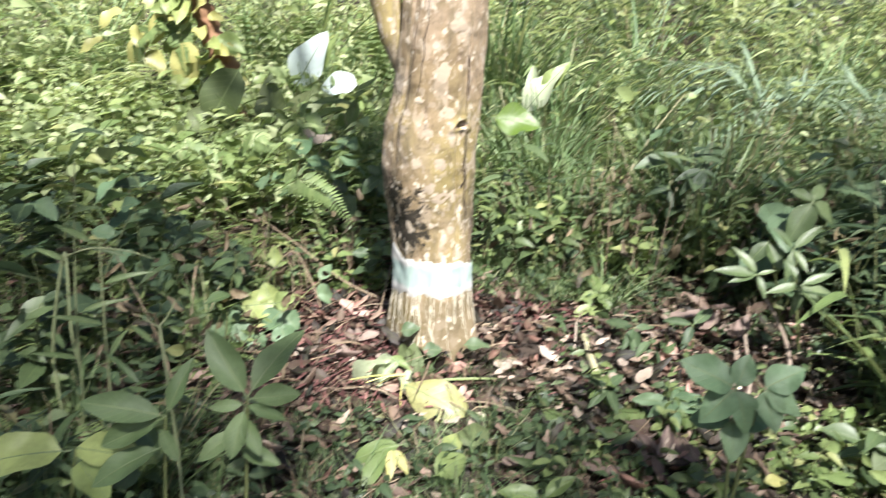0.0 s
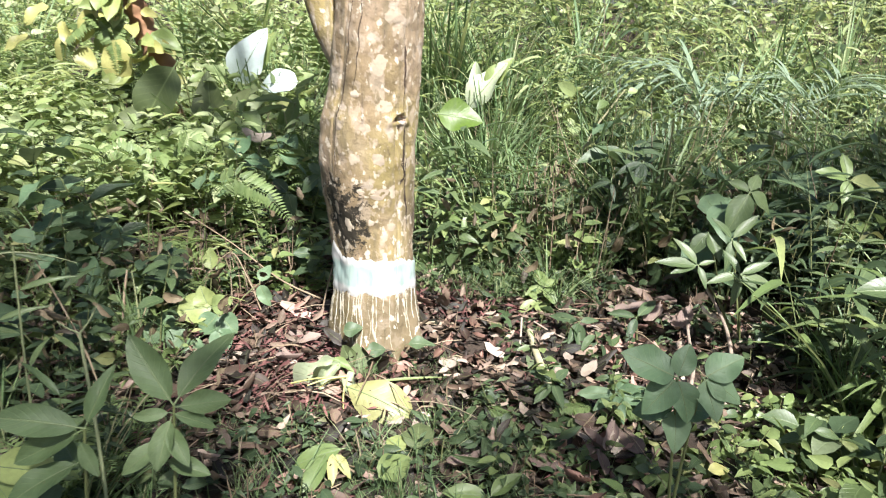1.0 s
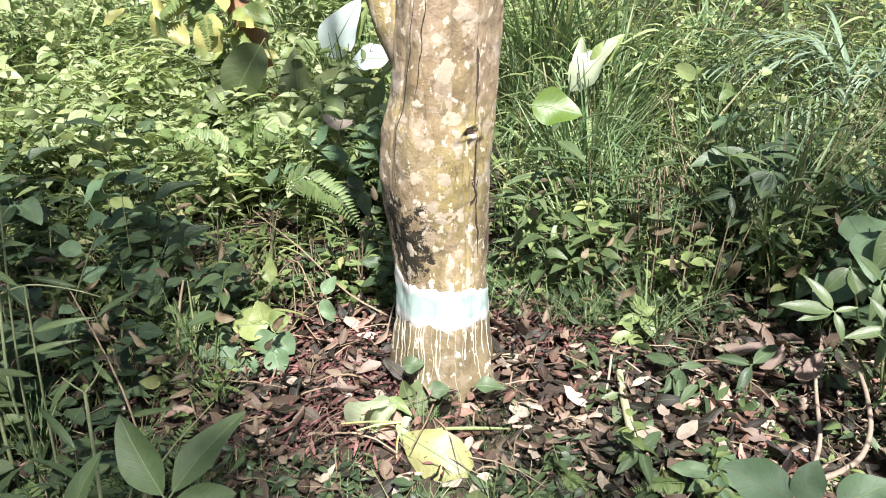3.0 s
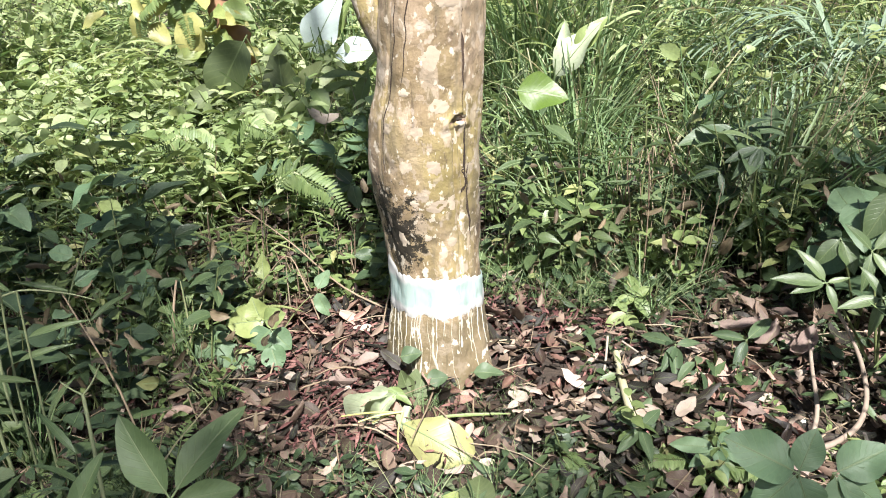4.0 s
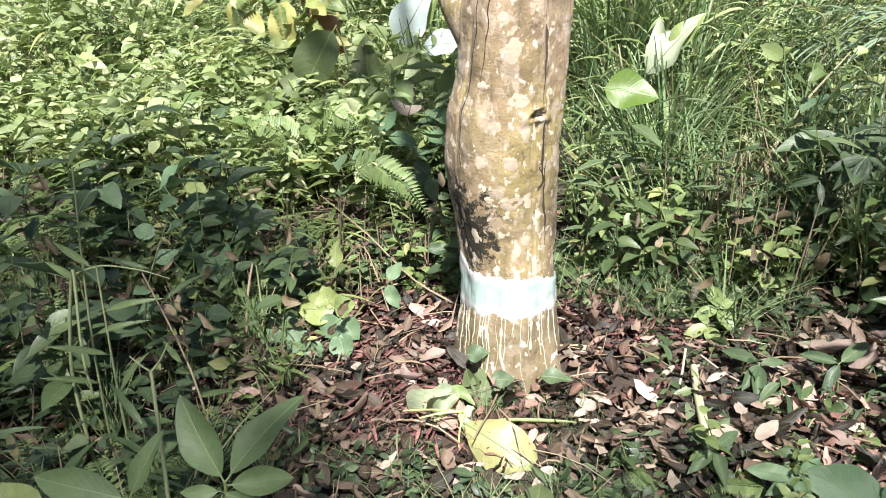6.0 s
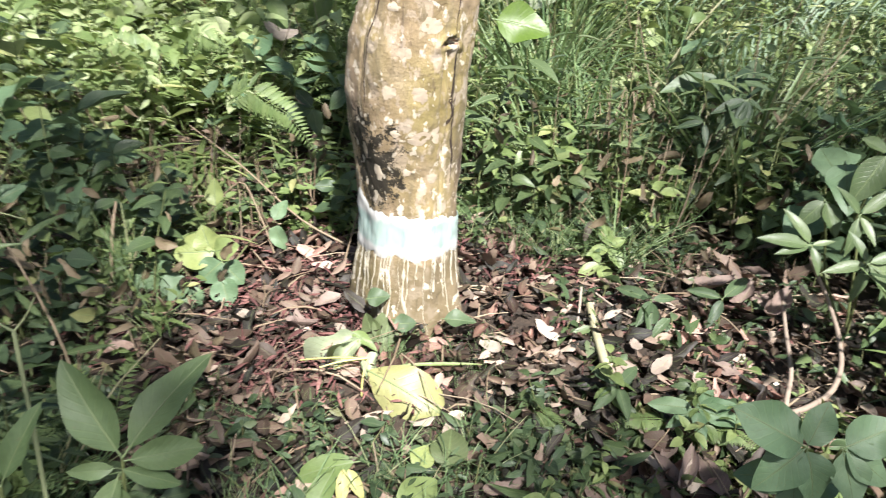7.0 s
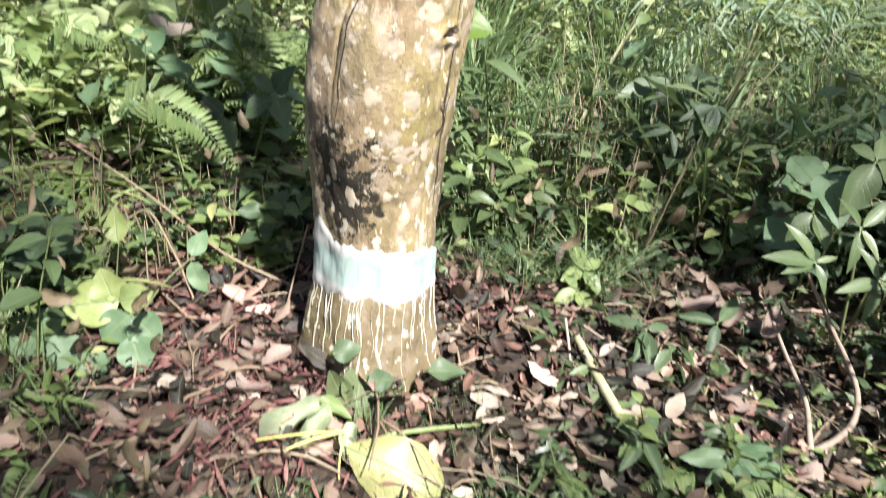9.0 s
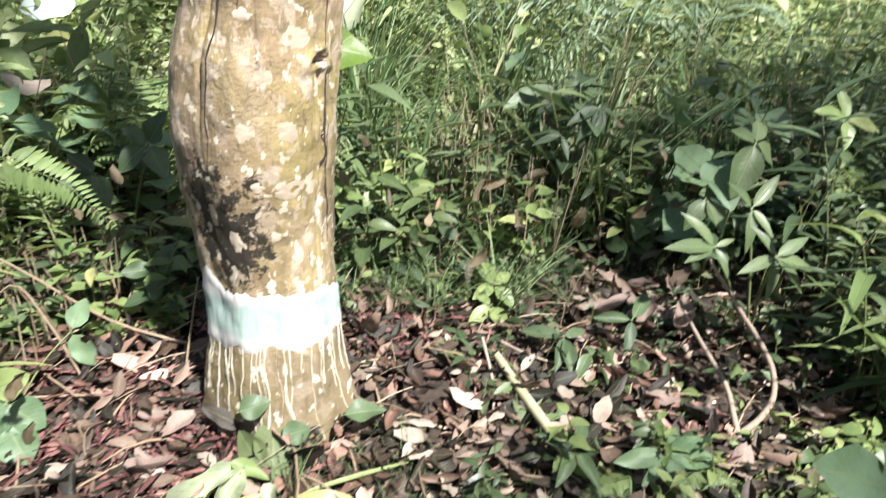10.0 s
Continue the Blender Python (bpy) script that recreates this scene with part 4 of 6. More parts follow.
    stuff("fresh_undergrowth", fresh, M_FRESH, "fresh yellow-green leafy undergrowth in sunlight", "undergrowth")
    stuff("young_undergrowth", young, M_SUNLIT, "background undergrowth with full sunlight put into its pale yellow-green leaf colour", "undergrowth")
    stuff("wild_ferns", ferns, M_FERN, "wild ferns scattered through the undergrowth", "ferns")
    stuff("grass", blades, M_GRASS, "tufts of long arching grass among the herbs", "grass")
    stuff("undergrowth_stems", stems, M_STEM, "thin green stems of the undergrowth", "stems")
    stuff("dry_stalks", dry, M_DRY, "thin dry tan stalks standing in the undergrowth", "stalks")


build_undergrowth()


# ---------------------------------------------------------------- litter
def build_litter():
    rng = np.random.default_rng(4)
    brown, strips, twigs = Cloud(), Cloud(), Cloud()
    per = [[] for _ in T_DEAD]
    for _ in range(15000):
        x, y = rng.uniform(-1.8, 2.2), rng.uniform(0.9, 3.4)
        keep = 1.0 if in_clearing(x, y, 1.12) else (0.6 if y < 2.0 and x > -0.6 else 0.3)
        if rng.uniform() > keep or (-0.07 < x < 0.15 and 1.66 < y < 1.80 and rng.uniform() < 0.85):
            continue
        per[rng.integers(len(T_DEAD))].append((x, y))
    for _ in range(2500):
        x, y = rng.uniform(-5.5, 5.5), rng.uniform(-3.5, 0.9)
        per[rng.integers(len(T_DEAD))].append((x, y))
    for t, spots in zip(T_DEAD, per):
        xy = np.array(spots)
        k = len(xy)
        a = rng.uniform(0, 6.28, k)
        pos = np.stack([xy[:, 0], xy[:, 1], ground_z(xy[:, 0], xy[:, 1]) + rng.uniform(0.002, 0.034, k)], 1)
        d = np.stack([np.cos(a), np.sin(a), rng.normal(0.05, 0.30, k)], 1)
        brown.leaves(t, pos, d, rng.normal(0, 0.5, (k, 3)) + (0, 0, 1), rng.uniform(0.042, 0.078, k) * rng.choice((0.55, 0.85, 1.0, 1.3), k), rng.uniform(0.65, 1.15, k))
    strip = leaf_template(5, 0.07, 0.5, 0.5, 0.3, 0.45, 1.6, 0.0, 2, 1.5)
    for cx, cy, sx, sy, n in ((-0.40, 2.10, 0.18, 0.15, 800), (0.28, 2.36, 0.16, 0.09, 500), (-0.30, 1.85, 0.2, 0.12, 450), (0.9, 2.1, 0.40, 0.25, 180), (0.3, 1.9, 0.5, 0.3, 160)):
        x, y = rng.normal(cx, sx, n), rng.normal(cy, sy, n)
        a = rng.uniform(0, 6.28, n)
        pos = np.stack([x, y, ground_z(x, y) + rng.uniform(0.004, 0.035, n)], 1)
        strips.leaves(strip, pos, np.stack([np.cos(a), np.sin(a), rng.normal(0.05, 0.3, n)], 1), rng.normal(0, 0.5, (n, 3)) + (0, 0, 1), rng.uniform(0.015, 0.085, n), rng.uniform(0.35, 1.5, n))
    for _ in range(620):
        x, y = rng.uniform(-1.5, 1.9), rng.uniform(0.95, 3.0)
        a, ln = rng.uniform(0, 6.28), rng.uniform(0.06, 0.30)
        z = gz(x, y) + rng.uniform(0.005, 0.03)
        b = rng.normal(0, 0.12, 2)
        pts = [(x + ln * k * math.cos(a) + b[0] * ln * k * k, y + ln * k * math.sin(a) + b[1] * ln * k * k, z + 0.02 * math.sin(3 * k) + 0.12 * ln * (k - 0.5) * (y - 1.9)) for k in (0, 0.33, 0.66, 1)]
        r = rng.uniform(0.0012, 0.0035)
        twigs.tube(pts, [r, r, r * 0.8, r * 0.5], 5)
    stuff("leaf_litter", brown, M_DEAD, "curled brown dead leaves covering the ground", "leaf litter")
    stuff("bark_shreds", strips, M_STRIP, "reddish brown shreds of bark and straw round the tree", "bark shreds")
    stuff("twigs", twigs, M_DRY, "thin dry twigs strewn over the litter", "twigs")
    pale = shared("dead_leaf", T_DEAD, M_DEADPALE)
    dark = shared("dead_leaf", T_DEAD, M_DEADBROWN)
    spots = ((0.381, 2.225, 0.062), (0.366, 2.126, 0.055), (0.532, 2.116, 0.062), (0.350, 2.016, 0.072), (0.238, 1.984, 0.072), (0.217, 1.926, 0.066), (0.361, 1.878, 0.055), (0.911, 1.931, 0.060), (0.730, 1.880, 0.078),
             (0.310, 1.863, 0.052), (0.647, 1.924, 0.055), (0.589, 2.006, 0.050), (0.835, 2.271, 0.060), (0.802, 2.342, 0.055), (0.261, 2.378, 0.050), (0.353, 2.271, 0.048), (0.412, 1.972, 0.050), (0.854, 2.003, 0.058),
             (1.118, 1.836, 0.060), (1.063, 1.738, 0.055), (0.056, 1.667, 0.060), (0.120, 1.664, 0.065), (0.648, 1.597, 0.080), (0.574, 1.623, 0.060), (-0.061, 1.628, 0.060), (0.556, 1.915, 0.050), (0.196, 1.901, 0.048),
             (-0.472, 2.019, 0.045), (-0.298, 1.956, 0.050), (-0.456, 1.923, 0.040), (-0.463, 1.988, 0.055), (-0.186, 1.951, 0.045), (0.62, 2.36, 0.055), (0.70, 2.20, 0.05), (-0.63, 2.0, 0.03), (0.25, 1.80, 0.055), (0.42, 1.72, 0.06), (0.98, 2.12, 0.05), (0.70, 1.75, 0.05))
    rnd = random.Random(8)
    for k, (x, y, s) in enumerate(spots):
        a = rnd.uniform(0, 6.28)
        s *= rnd.choice((0.85, 1.0, 1.15))
        m = frame_of((math.cos(a), math.sin(a), rnd.uniform(-0.1, 0.35)), (rnd.gauss(0.1, 0.35), rnd.gauss(-0.3, 0.35), 1), (x - 0.55 * s * math.cos(a), y - 0.55 * s * math.sin(a), gz(x, y) + 0.036), s * 1.1, rnd.uniform(0.85, 1.3))
        ob = new("dead_leaf", pale[k % 12])
        ob.matrix_basis = m
        tagged(ob, "bleached pale pinkish dead leaf lying on the litter", "dead leaf", "pale dead leaves")
    for k, (x, y, s) in enumerate(((-0.248, 2.048, 0.085), (-0.292, 2.113, 0.06), (-0.299, 1.946, 0.085), (0.819, 1.964, 0.08), (0.597, 1.579, 0.09), (0.310, 1.841, 0.07), (1.010, 2.40, 0.10), (1.02, 2.28, 0.15), (0.95, 2.33, 0.12), (0.62, 1.66, 0.09), (0.70, 1.60, 0.10), (0.45, 1.52, 0.11), (-0.30, 1.97, 0.07), (0.86, 1.72, 0.09), (0.26, 1.56, 0.08), (0.55, 1.75, 0.08))):
        a = rnd.uniform(0, 6.28)
        m = frame_of((math.cos(a), math.sin(a), 0.15), (rnd.gauss(0, 0.3), rnd.gauss(-0.2, 0.3), 1), (x - 0.5 * s * math.cos(a), y - 0.5 * s * math.sin(a), gz(x, y) + 0.030), s, 1.2)
        ob = new("dead_leaf", dark[k % 12])
        ob.matrix_basis = m
        tagged(ob, "curled pinkish brown dead leaf on the litter", "dead leaf", "brown dead leaves")


build_litter()


# ---------------------------------------------------------------- single plants
def stem_part(parent, pts, r0, r1, material=None, name="stem", label=""):
    pts = [Vector(p) for p in pts]
    fine = []
    for k in range(len(pts) - 1):
        for s in range(4):
            p0, p1, p2, p3 = pts[max(k - 1, 0)], pts[k], pts[k + 1], pts[min(k + 2, len(pts) - 1)]
            t = s / 4
            fine.append(tuple(0.5 * ((2 * p1) + (p2 - p0) * t + (2 * p0 - 5 * p1 + 4 * p2 - p3) * t * t + (3 * p1 - p0 - 3 * p2 + p3) * t ** 3)))
    fine.append(tuple(pts[-1]))
    n = len(fine)
    return part(name, mesh_of(name, tube_arrays(fine, [r0 + (r1 - r0) * k / (n - 1) for k in range(n)], 8), material or M_STEM), parent, label)


def leafy(name, label, category, base, stems, leaves, meshes, group=""):
    """A plant: stems as lists of places relative to its base, leaves as (place, way, normal, length, width, label)."""
    ob = thing(name, label, category, base, group)
    for pts, r0, r1 in stems:
        stem_part(ob, pts, r0, r1)
    for k, (p, way, nrm, size, width) in enumerate(leaves):
        me = meshes[k % len(meshes)]
        blade = part("leaf", me, ob, "", frame_of(way, nrm, p, size, width))
        if me.name in RIBS:
            part("midrib", RIBS[me.name], blade)
    return ob


def at(p, base):
    return tuple(a - b for a, b in zip(p, base))


def build_near_seedling():
    """The broad-leaved seedlings in the shade close to the camera's way."""
    def seedling(label, foot, top, leaves, stretch=1.0):
        base = (*foot, gz(*foot) - 0.01)
        lv = []
        for root, tip, width, nrm in leaves:
            d = Vector(tip) - Vector(root)
            lv.append((at(root, base), tuple(d), nrm, d.length * stretch, width))
        q = at(top, base)
        leafy("seedling", label, "plant", base, [([(0, 0, 0), (q[0] * 0.5, q[1] * 0.6, q[2] * 0.5), q], 0.005, 0.0025)], lv, L_NEAR)

    seedling("broad-leaved green seedling standing in the shade beside the clearing", (-0.345, 1.07), (-0.315, 1.111, 0.445), (
        ((-0.318, 1.112, 0.448), (-0.398, 1.134, 0.577), 1.02, (0.30, -0.9, 0.30)), ((-0.312, 1.115, 0.450), (-0.238, 1.215, 0.566), 0.88, (-0.25, -0.85, 0.45)),
        ((-0.310, 1.110, 0.442), (-0.222, 1.165, 0.430), 1.10, (0.05, -0.75, 0.65)), ((-0.318, 1.104, 0.432), (-0.240, 1.120, 0.395), 0.75, (0.0, -0.7, 0.7)),
        ((-0.320, 1.102, 0.435), (-0.378, 1.075, 0.440), 0.95, (0.2, -0.8, 0.5)), ((-0.318, 1.100, 0.425), (-0.335, 1.045, 0.345), 1.10, (0.0, -0.85, 0.5)),
        ((-0.325, 1.098, 0.410), (-0.275, 1.045, 0.360), 0.95, (0.1, -0.75, 0.65)), ((-0.330, 1.095, 0.38), (-0.400, 1.04, 0.350), 1.0, (0.0, -0.7, 0.7)), ((-0.335, 1.09, 0.34), (-0.25, 1.09, 0.31), 1.0, (0.0, -0.6, 0.8))))
    seedling("green seedling with long elliptic leaves in the shade", (-0.50, 1.03), (-0.462, 1.062, 0.425), (
        ((-0.460, 1.064, 0.428), (-0.420, 1.105, 0.530), 0.75, (0.0, -0.9, 0.4)), ((-0.464, 1.060, 0.425), (-0.600, 1.015, 0.482), 0.95, (0.1, -0.7, 0.7)),
        ((-0.466, 1.060, 0.420), (-0.585, 1.030, 0.370), 0.95, (0.1, -0.75, 0.65)), ((-0.470, 1.055, 0.40), (-0.420, 1.000, 0.37), 0.9, (0.0, -0.7, 0.7)),
        ((-0.475, 1.05, 0.36), (-0.59, 0.98, 0.33), 1.0, (0.0, -0.6, 0.8)), ((-0.475, 1.05, 0.34), (-0.56, 1.14, 0.36), 0.9, (0.0, -0.8, 0.6))))
    base = (-0.78, 1.16, gz(-0.78, 1.16) - 0.01)
    leafy("broadleaf_plant", "low plant with large pale yellow-green leaves in the shade", "plant", base, [([(0, 0, 0), (0.03, 0.0, 0.16), (0.06, 0.0, 0.29)], 0.004, 0.003)],
          [((0.05, 0.0, 0.29), (0.95, -0.15, 0.03), (0, -0.6, 0.9), 0.20, 0.55), ((0.04, 0.0, 0.28), (-0.8, -0.3, 0.1), (0, -0.6, 0.9), 0.20, 0.8), ((0.06, 0.0, 0.26), (0.7, -0.6, -0.15), (0, -0.5, 1), 0.15, 0.7)], L_YGREEN)
    foot = (-0.475, 1.10, gz(-0.475, 1.10) - 0.02)
    top = at((-0.576, 1.300, 0.505), foot)
    bare = thing("sapling", "cut greyish green bare stem with two short side twigs", "stem", foot)
    stem_part(bare, [(0, 0, 0), (top[0] * 0.40, top[1] * 0.5, top[2] * 0.5), top], 0.0046, 0.0034, M_PALESTALK)
    for e in ((-0.050, 0.01, 0.022), (0.034, 0.02, 0.055)):
        stem_part(bare, [top, (top[0] + e[0] * 0.5, top[1] + e[1] * 0.5, top[2] + e[2] * 0.4), (top[0] + e[0], top[1] + e[1], top[2] + e[2])], 0.0024, 0.0012, M_PALESTALK, name="twig")


def torn_template(seed):
    """A big soft leaf torn off at its broad end: narrow at the stalk, ragged and drooping at the other."""
    rnd = random.Random(seed)
    rows, cols = 14, 8
    pts, uv, quads = [], [], []
    for k in range(rows + 1):
        v = k / rows
        w = 0.31 * float(np.interp(v, (0.0, 0.08, 0.20, 0.40, 0.65, 0.85, 0.95, 1.0), (0.10, 0.36, 0.66, 0.93, 1.0, 0.84, 0.60, 0.34)))
        for c in range(cols + 1):
            side = 2 * c / cols - 1
            ragged = rnd.uniform(-0.03, 0.03) if k == rows else 0.0
            pts.append((side * w, v * (1.0 - 0.10 * abs(side) * v) + ragged, 0.16 * w * (1 - side * side) + 0.05 * math.sin(v * 8 + side * 2.2) * abs(side) * w * 3 - 0.16 * v ** 3 - 0.10 * max(0.0, side) ** 2 * v))
            uv.append((0.5 + 0.5 * side, v))
    for k in range(rows):
        for c in range(cols):
            i = (cols + 1) * k + c
            quads.append((i, i + 1, i + cols + 2, i + cols + 1))
    return np.array(pts), np.array(quads), np.array(uv)


def build_fallen_leaves():
    """Large cut leaves that lie in front of the tree."""
    table = {"yellow": (shared("leaf_blade", [torn_template(6)], M_WILTED, True)[0], "large yellow fallen leaf with parallel veins before the tree"),
             "pale": (L_YGREEN[0], "limp pale green leaf lying before the tree"), "limp": (shared("leaf_blade", [leaf_template(12, 0.62, 0.45, 0.6, 0.55, 0.30, 0.7, 0.04, 4, 0.9)], M_FALLEN, True)[0], "limp whitish green leaf lying before the tree"), "dark": (L_DARK[1], "dark green broad leaf leaning at the tree's foot"), "green": (L_FRESHBIG[1], "fresh green leaf lying on the litter"),
             "blue": (L_ROUNDBLUE[0], "small round bluish green leaf at the tree's foot"), "wilted": (mesh_of("leaf_blade", T_BIG[1], M_YELLOW), "wilted yellow leaf hanging over the litter"), "brown": (mesh_of("leaf_blade", T_DEAD[2], M_DEADBROWN), "large curled brown dead leaf")}
    for root, tip, width, nrm, look_of in (
            ((-0.086, 1.795, 0.122), (0.108, 1.712, 0.078), 1.0, (-0.02, -0.60, 0.79), "yellow"),
            ((-0.125, 1.890, 0.165), (-0.268, 1.840, 0.085), 0.50, (0.1, -0.55, 0.85), "limp"), ((-0.120, 1.880, 0.160), (-0.185, 1.815, 0.105), 0.62, (0.35, -0.5, 0.85), "limp"), ((-0.150, 1.890, 0.172), (-0.075, 1.862, 0.140), 0.55, (0.1, -0.5, 0.85), "pale"), ((-0.075, 1.84, 0.15), (-0.090, 1.785, 0.110), 0.8, (-0.2, -0.8, 0.5), "limp"),
            ((-0.070, 1.905, 0.120), (-0.055, 1.975, 0.205), 1.15, (0.1, -0.9, 0.45), "dark"), ((-0.08, 1.905, 0.13), (-0.135, 1.955, 0.185), 1.0, (-0.25, -0.85, 0.4), "dark"), ((-0.07, 1.90, 0.14), (-0.035, 1.87, 0.10), 1.0, (0.2, -0.8, 0.6), "dark"),
            ((-0.125, 1.965, 0.222), (-0.062, 1.965, 0.240), 1.2, (0.0, -0.75, 0.7), "blue"), ((-0.050, 1.935, 0.172), (0.012, 1.955, 0.172), 1.2, (0.0, -0.75, 0.7), "blue"), ((0.075, 1.96, 0.185), (0.165, 1.96, 0.19), 0.9, (0.0, -0.35, 0.95), "blue"),
            ((-0.062, 1.516, 0.096), (-0.200, 1.480, 0.083), 1.0, (0.0, -0.45, 0.9), "green"), ((-0.108, 1.490, 0.092), (-0.140, 1.380, 0.070), 1.1, (0.1, -0.2, 1), "green"), ((-0.089, 1.501, 0.094), (-0.080, 1.425, 0.055), 0.8, (0.2, -0.3, 0.9), "wilted"),
            ((-0.081, 1.499, 0.094), (-0.040, 1.450, 0.060), 0.9, (-0.2, -0.3, 0.9), "wilted"), ((0.031, 1.405, 0.083), (0.110, 1.490, 0.098), 1.0, (0.2, -0.6, 0.8), "pale"), ((0.124, 1.533, 0.075), (0.126, 1.630, 0.125), 1.2, (0.0, -0.8, 0.6), "dark"),
            ((0.061, 1.525, 0.078), (0.078, 1.585, 0.10), 1.3, (0.0, -0.8, 0.6), "pale"), ((0.20, 1.49, 0.065), (0.29, 1.50, 0.06), 1.1, (0.1, -0.3, 0.9), "brown"), ((0.612, 1.545, 0.062), (0.585, 1.630, 0.085), 1.0, (0.2, -0.4, 0.9), "brown"),
            ((0.612, 1.545, 0.062), (0.678, 1.630, 0.085), 1.0, (-0.2, -0.4, 0.9), "brown"), ((0.597, 1.465, 0.05), (0.613, 1.535, 0.07), 1.1, (0.0, -0.4, 0.9), "brown"), ((0.850, 1.467, 0.075), (0.915, 1.475, 0.08), 1.3, (0.0, -0.5, 0.9), "wilted"),
            ((0.96, 2.16, 0.150), (1.07, 2.22, 0.165), 1.3, (0.1, -0.3, 1.0), "brown"), ((0.88, 2.20, 0.150), (0.98, 2.26, 0.170), 1.2, (-0.1, -0.2, 1.0), "brown"), ((0.80, 2.30, 0.155), (0.91, 2.28, 0.165), 1.1, (0.0, -0.3, 1.0), "brown")):
        me, label = table[look_of]
        d = Vector(tip) - Vector(root)
        ob = thing("fallen_leaf", label, "leaf", root, "large leaves before the tree")
        blade = part("blade", me, ob, "", frame_of(d, nrm, (0, 0, 0), d.length, width))
        if me.name in RIBS:
            part("midrib", RIBS[me.name], blade)
        if look_of == "yellow":
            part("torn_end", mesh_of("torn_end", dead_template(4), M_TORN), ob, "cream torn end", frame_of((0.9, -0.1, -0.15), (0.1, -0.5, 0.85), tuple(d * 0.98 + Vector((0.012, 0.008, 0.0))), 0.038, 1.2))
    ob = thing("fallen_grass", "long pale green grass blade lying across the litter", "grass", (-0.02, 1.83, 0.12))
    part("blade", mesh_of("blade", leaf_template(8, 0.04, 0.4, 0.5, 0.4, 0.05, 0, 0), M_YELLOWGREEN), ob, "", frame_of((0.20, 0.03, 0.01), (0, -0.4, 1), (0, 0, 0), 0.21))
    stalk = thing("leaf_stalks", "thin yellow stalks of the wilted leaves", "stalks", (-0.10, 1.80, 0.14))
    for e in ((-0.10, -0.03, 0.0), (-0.07, 0.0, -0.02), (-0.16, 0.02, -0.02), (0.0, -0.03, -0.09)):
        stem_part(stalk, [(0.01, 0.01, 0.01), (e[0] * 0.5, e[1] * 0.5, e[2] * 0.5 + 0.012), e], 0.003, 0.002, M_YSTALK)


def build_sticks():
    def stick(name, label, category, pts, r0, r1, material):
        b = pts[0]
        ob = thing(name, label, category, b)
        stem_part(ob, [at(p, b) for p in pts], r0, r1, material, name="shaft")
        return ob

    g = lambda x, y, up: (x, y, gz(x, y) + up)
    stick("stick", "yellow-green mossy stick lying in the litter", "stick", [(0.482, 2.170, 0.142), (0.484, 2.06, 0.138), (0.492, 1.94, 0.130), (0.506, 1.80, 0.116)], 0.010, 0.013, M_GREENSTICK)
    stick("bent_stem", "pale brown bent stem rising out of the litter", "stem", [(0.93, 1.83, 0.075), (0.987, 1.84, 0.101), (1.040, 1.87, 0.131), (1.075, 1.93, 0.168), (1.095, 2.02, 0.20), (1.098, 2.08, 0.225), (1.080, 2.12, 0.270), (1.050, 2.152, 0.323), (1.037, 2.165, 0.352)], 0.008, 0.004, M_ROOT)
    stick("root", "short pale forked root on the litter", "root", [g(0.96, 1.83, 0.012), g(1.10, 1.77, 0.02), g(1.26, 1.80, 0.015), g(1.36, 1.84, 0.01)], 0.010, 0.006, M_ROOT)
    stick("dead_stalk", "reddish brown dead stalk leaning out of the litter", "stalk", [(0.925, 1.82, 0.07), (0.936, 1.86, 0.095), (0.969, 1.945, 0.125), (1.0, 2.09, 0.150), (1.03, 2.22, 0.175)], 0.007, 0.005, M_ROOT)
    stick("twig", "thin bare twig beside the mossy stick", "twig", [g(0.46, 2.22, 0.05), g(0.44, 2.08, 0.02), g(0.40, 1.97, 0.015)], 0.004, 0.003, M_ROOT)
    stick("twig", "long thin twig lying over the litter", "twig", [g(0.50, 2.20, 0.05), g(0.60, 2.13, 0.03), g(0.75, 2.10, 0.03), g(0.86, 2.13, 0.03)], 0.003, 0.002, M_ROOT)
    stick("twig", "thin arching dry twig at the edge of the clearing", "twig", [g(-0.46, 2.30, 0.02), g(-0.52, 2.35, 0.14), g(-0.60, 2.42, 0.20), g(-0.72, 2.40, 0.08)], 0.003, 0.002, M_DRY)
    stick("twig", "dry twig leaning against the undergrowth", "twig", [g(-0.20, 2.34, 0.02), g(-0.40, 2.40, 0.09), g(-0.62, 2.55, 0.18), g(-0.85, 2.68, 0.26)], 0.004, 0.002, M_DRY)
    stick("twig", "pale thin twig standing out of the litter", "twig", [g(-0.24, 2.22, 0.01), g(-0.22, 2.25, 0.10), g(-0.19, 2.30, 0.22)], 0.003, 0.002, M_DRY)
    stick("twig", "pale forked twig in the litter", "twig", [g(0.45, 1.35, 0.03), g(0.56, 1.30, 0.05), g(0.66, 1.36, 0.04), g(0.80, 1.40, 0.06)], 0.004, 0.003, M_DRY)
    stick("looped_twig", "pale dry twig bent over in a loop among the herbs", "twig", [(-0.775, 2.36, gz(-0.775, 2.36)), (-0.800, 2.44, 0.185), (-0.788, 2.477, 0.238), (-0.745, 2.482, 0.250), (-0.696, 2.495, 0.225), (-0.64, 2.50, 0.19)], 0.0042, 0.0028, M_DRY)
    stick("bent_grass", "pale green grass stem broken over at a sharp bend", "grass stalk", [(-0.97, 1.50, gz(-0.97, 1.50)), (-0.975, 1.50, 0.30), (-0.945, 1.50, 0.46), (-0.905, 1.50, 0.595), (-0.893, 1.49, 0.58), (-0.888, 1.46, 0.42), (-0.875, 1.45, 0.32)], 0.0045, 0.0028, M_PALESTALK)
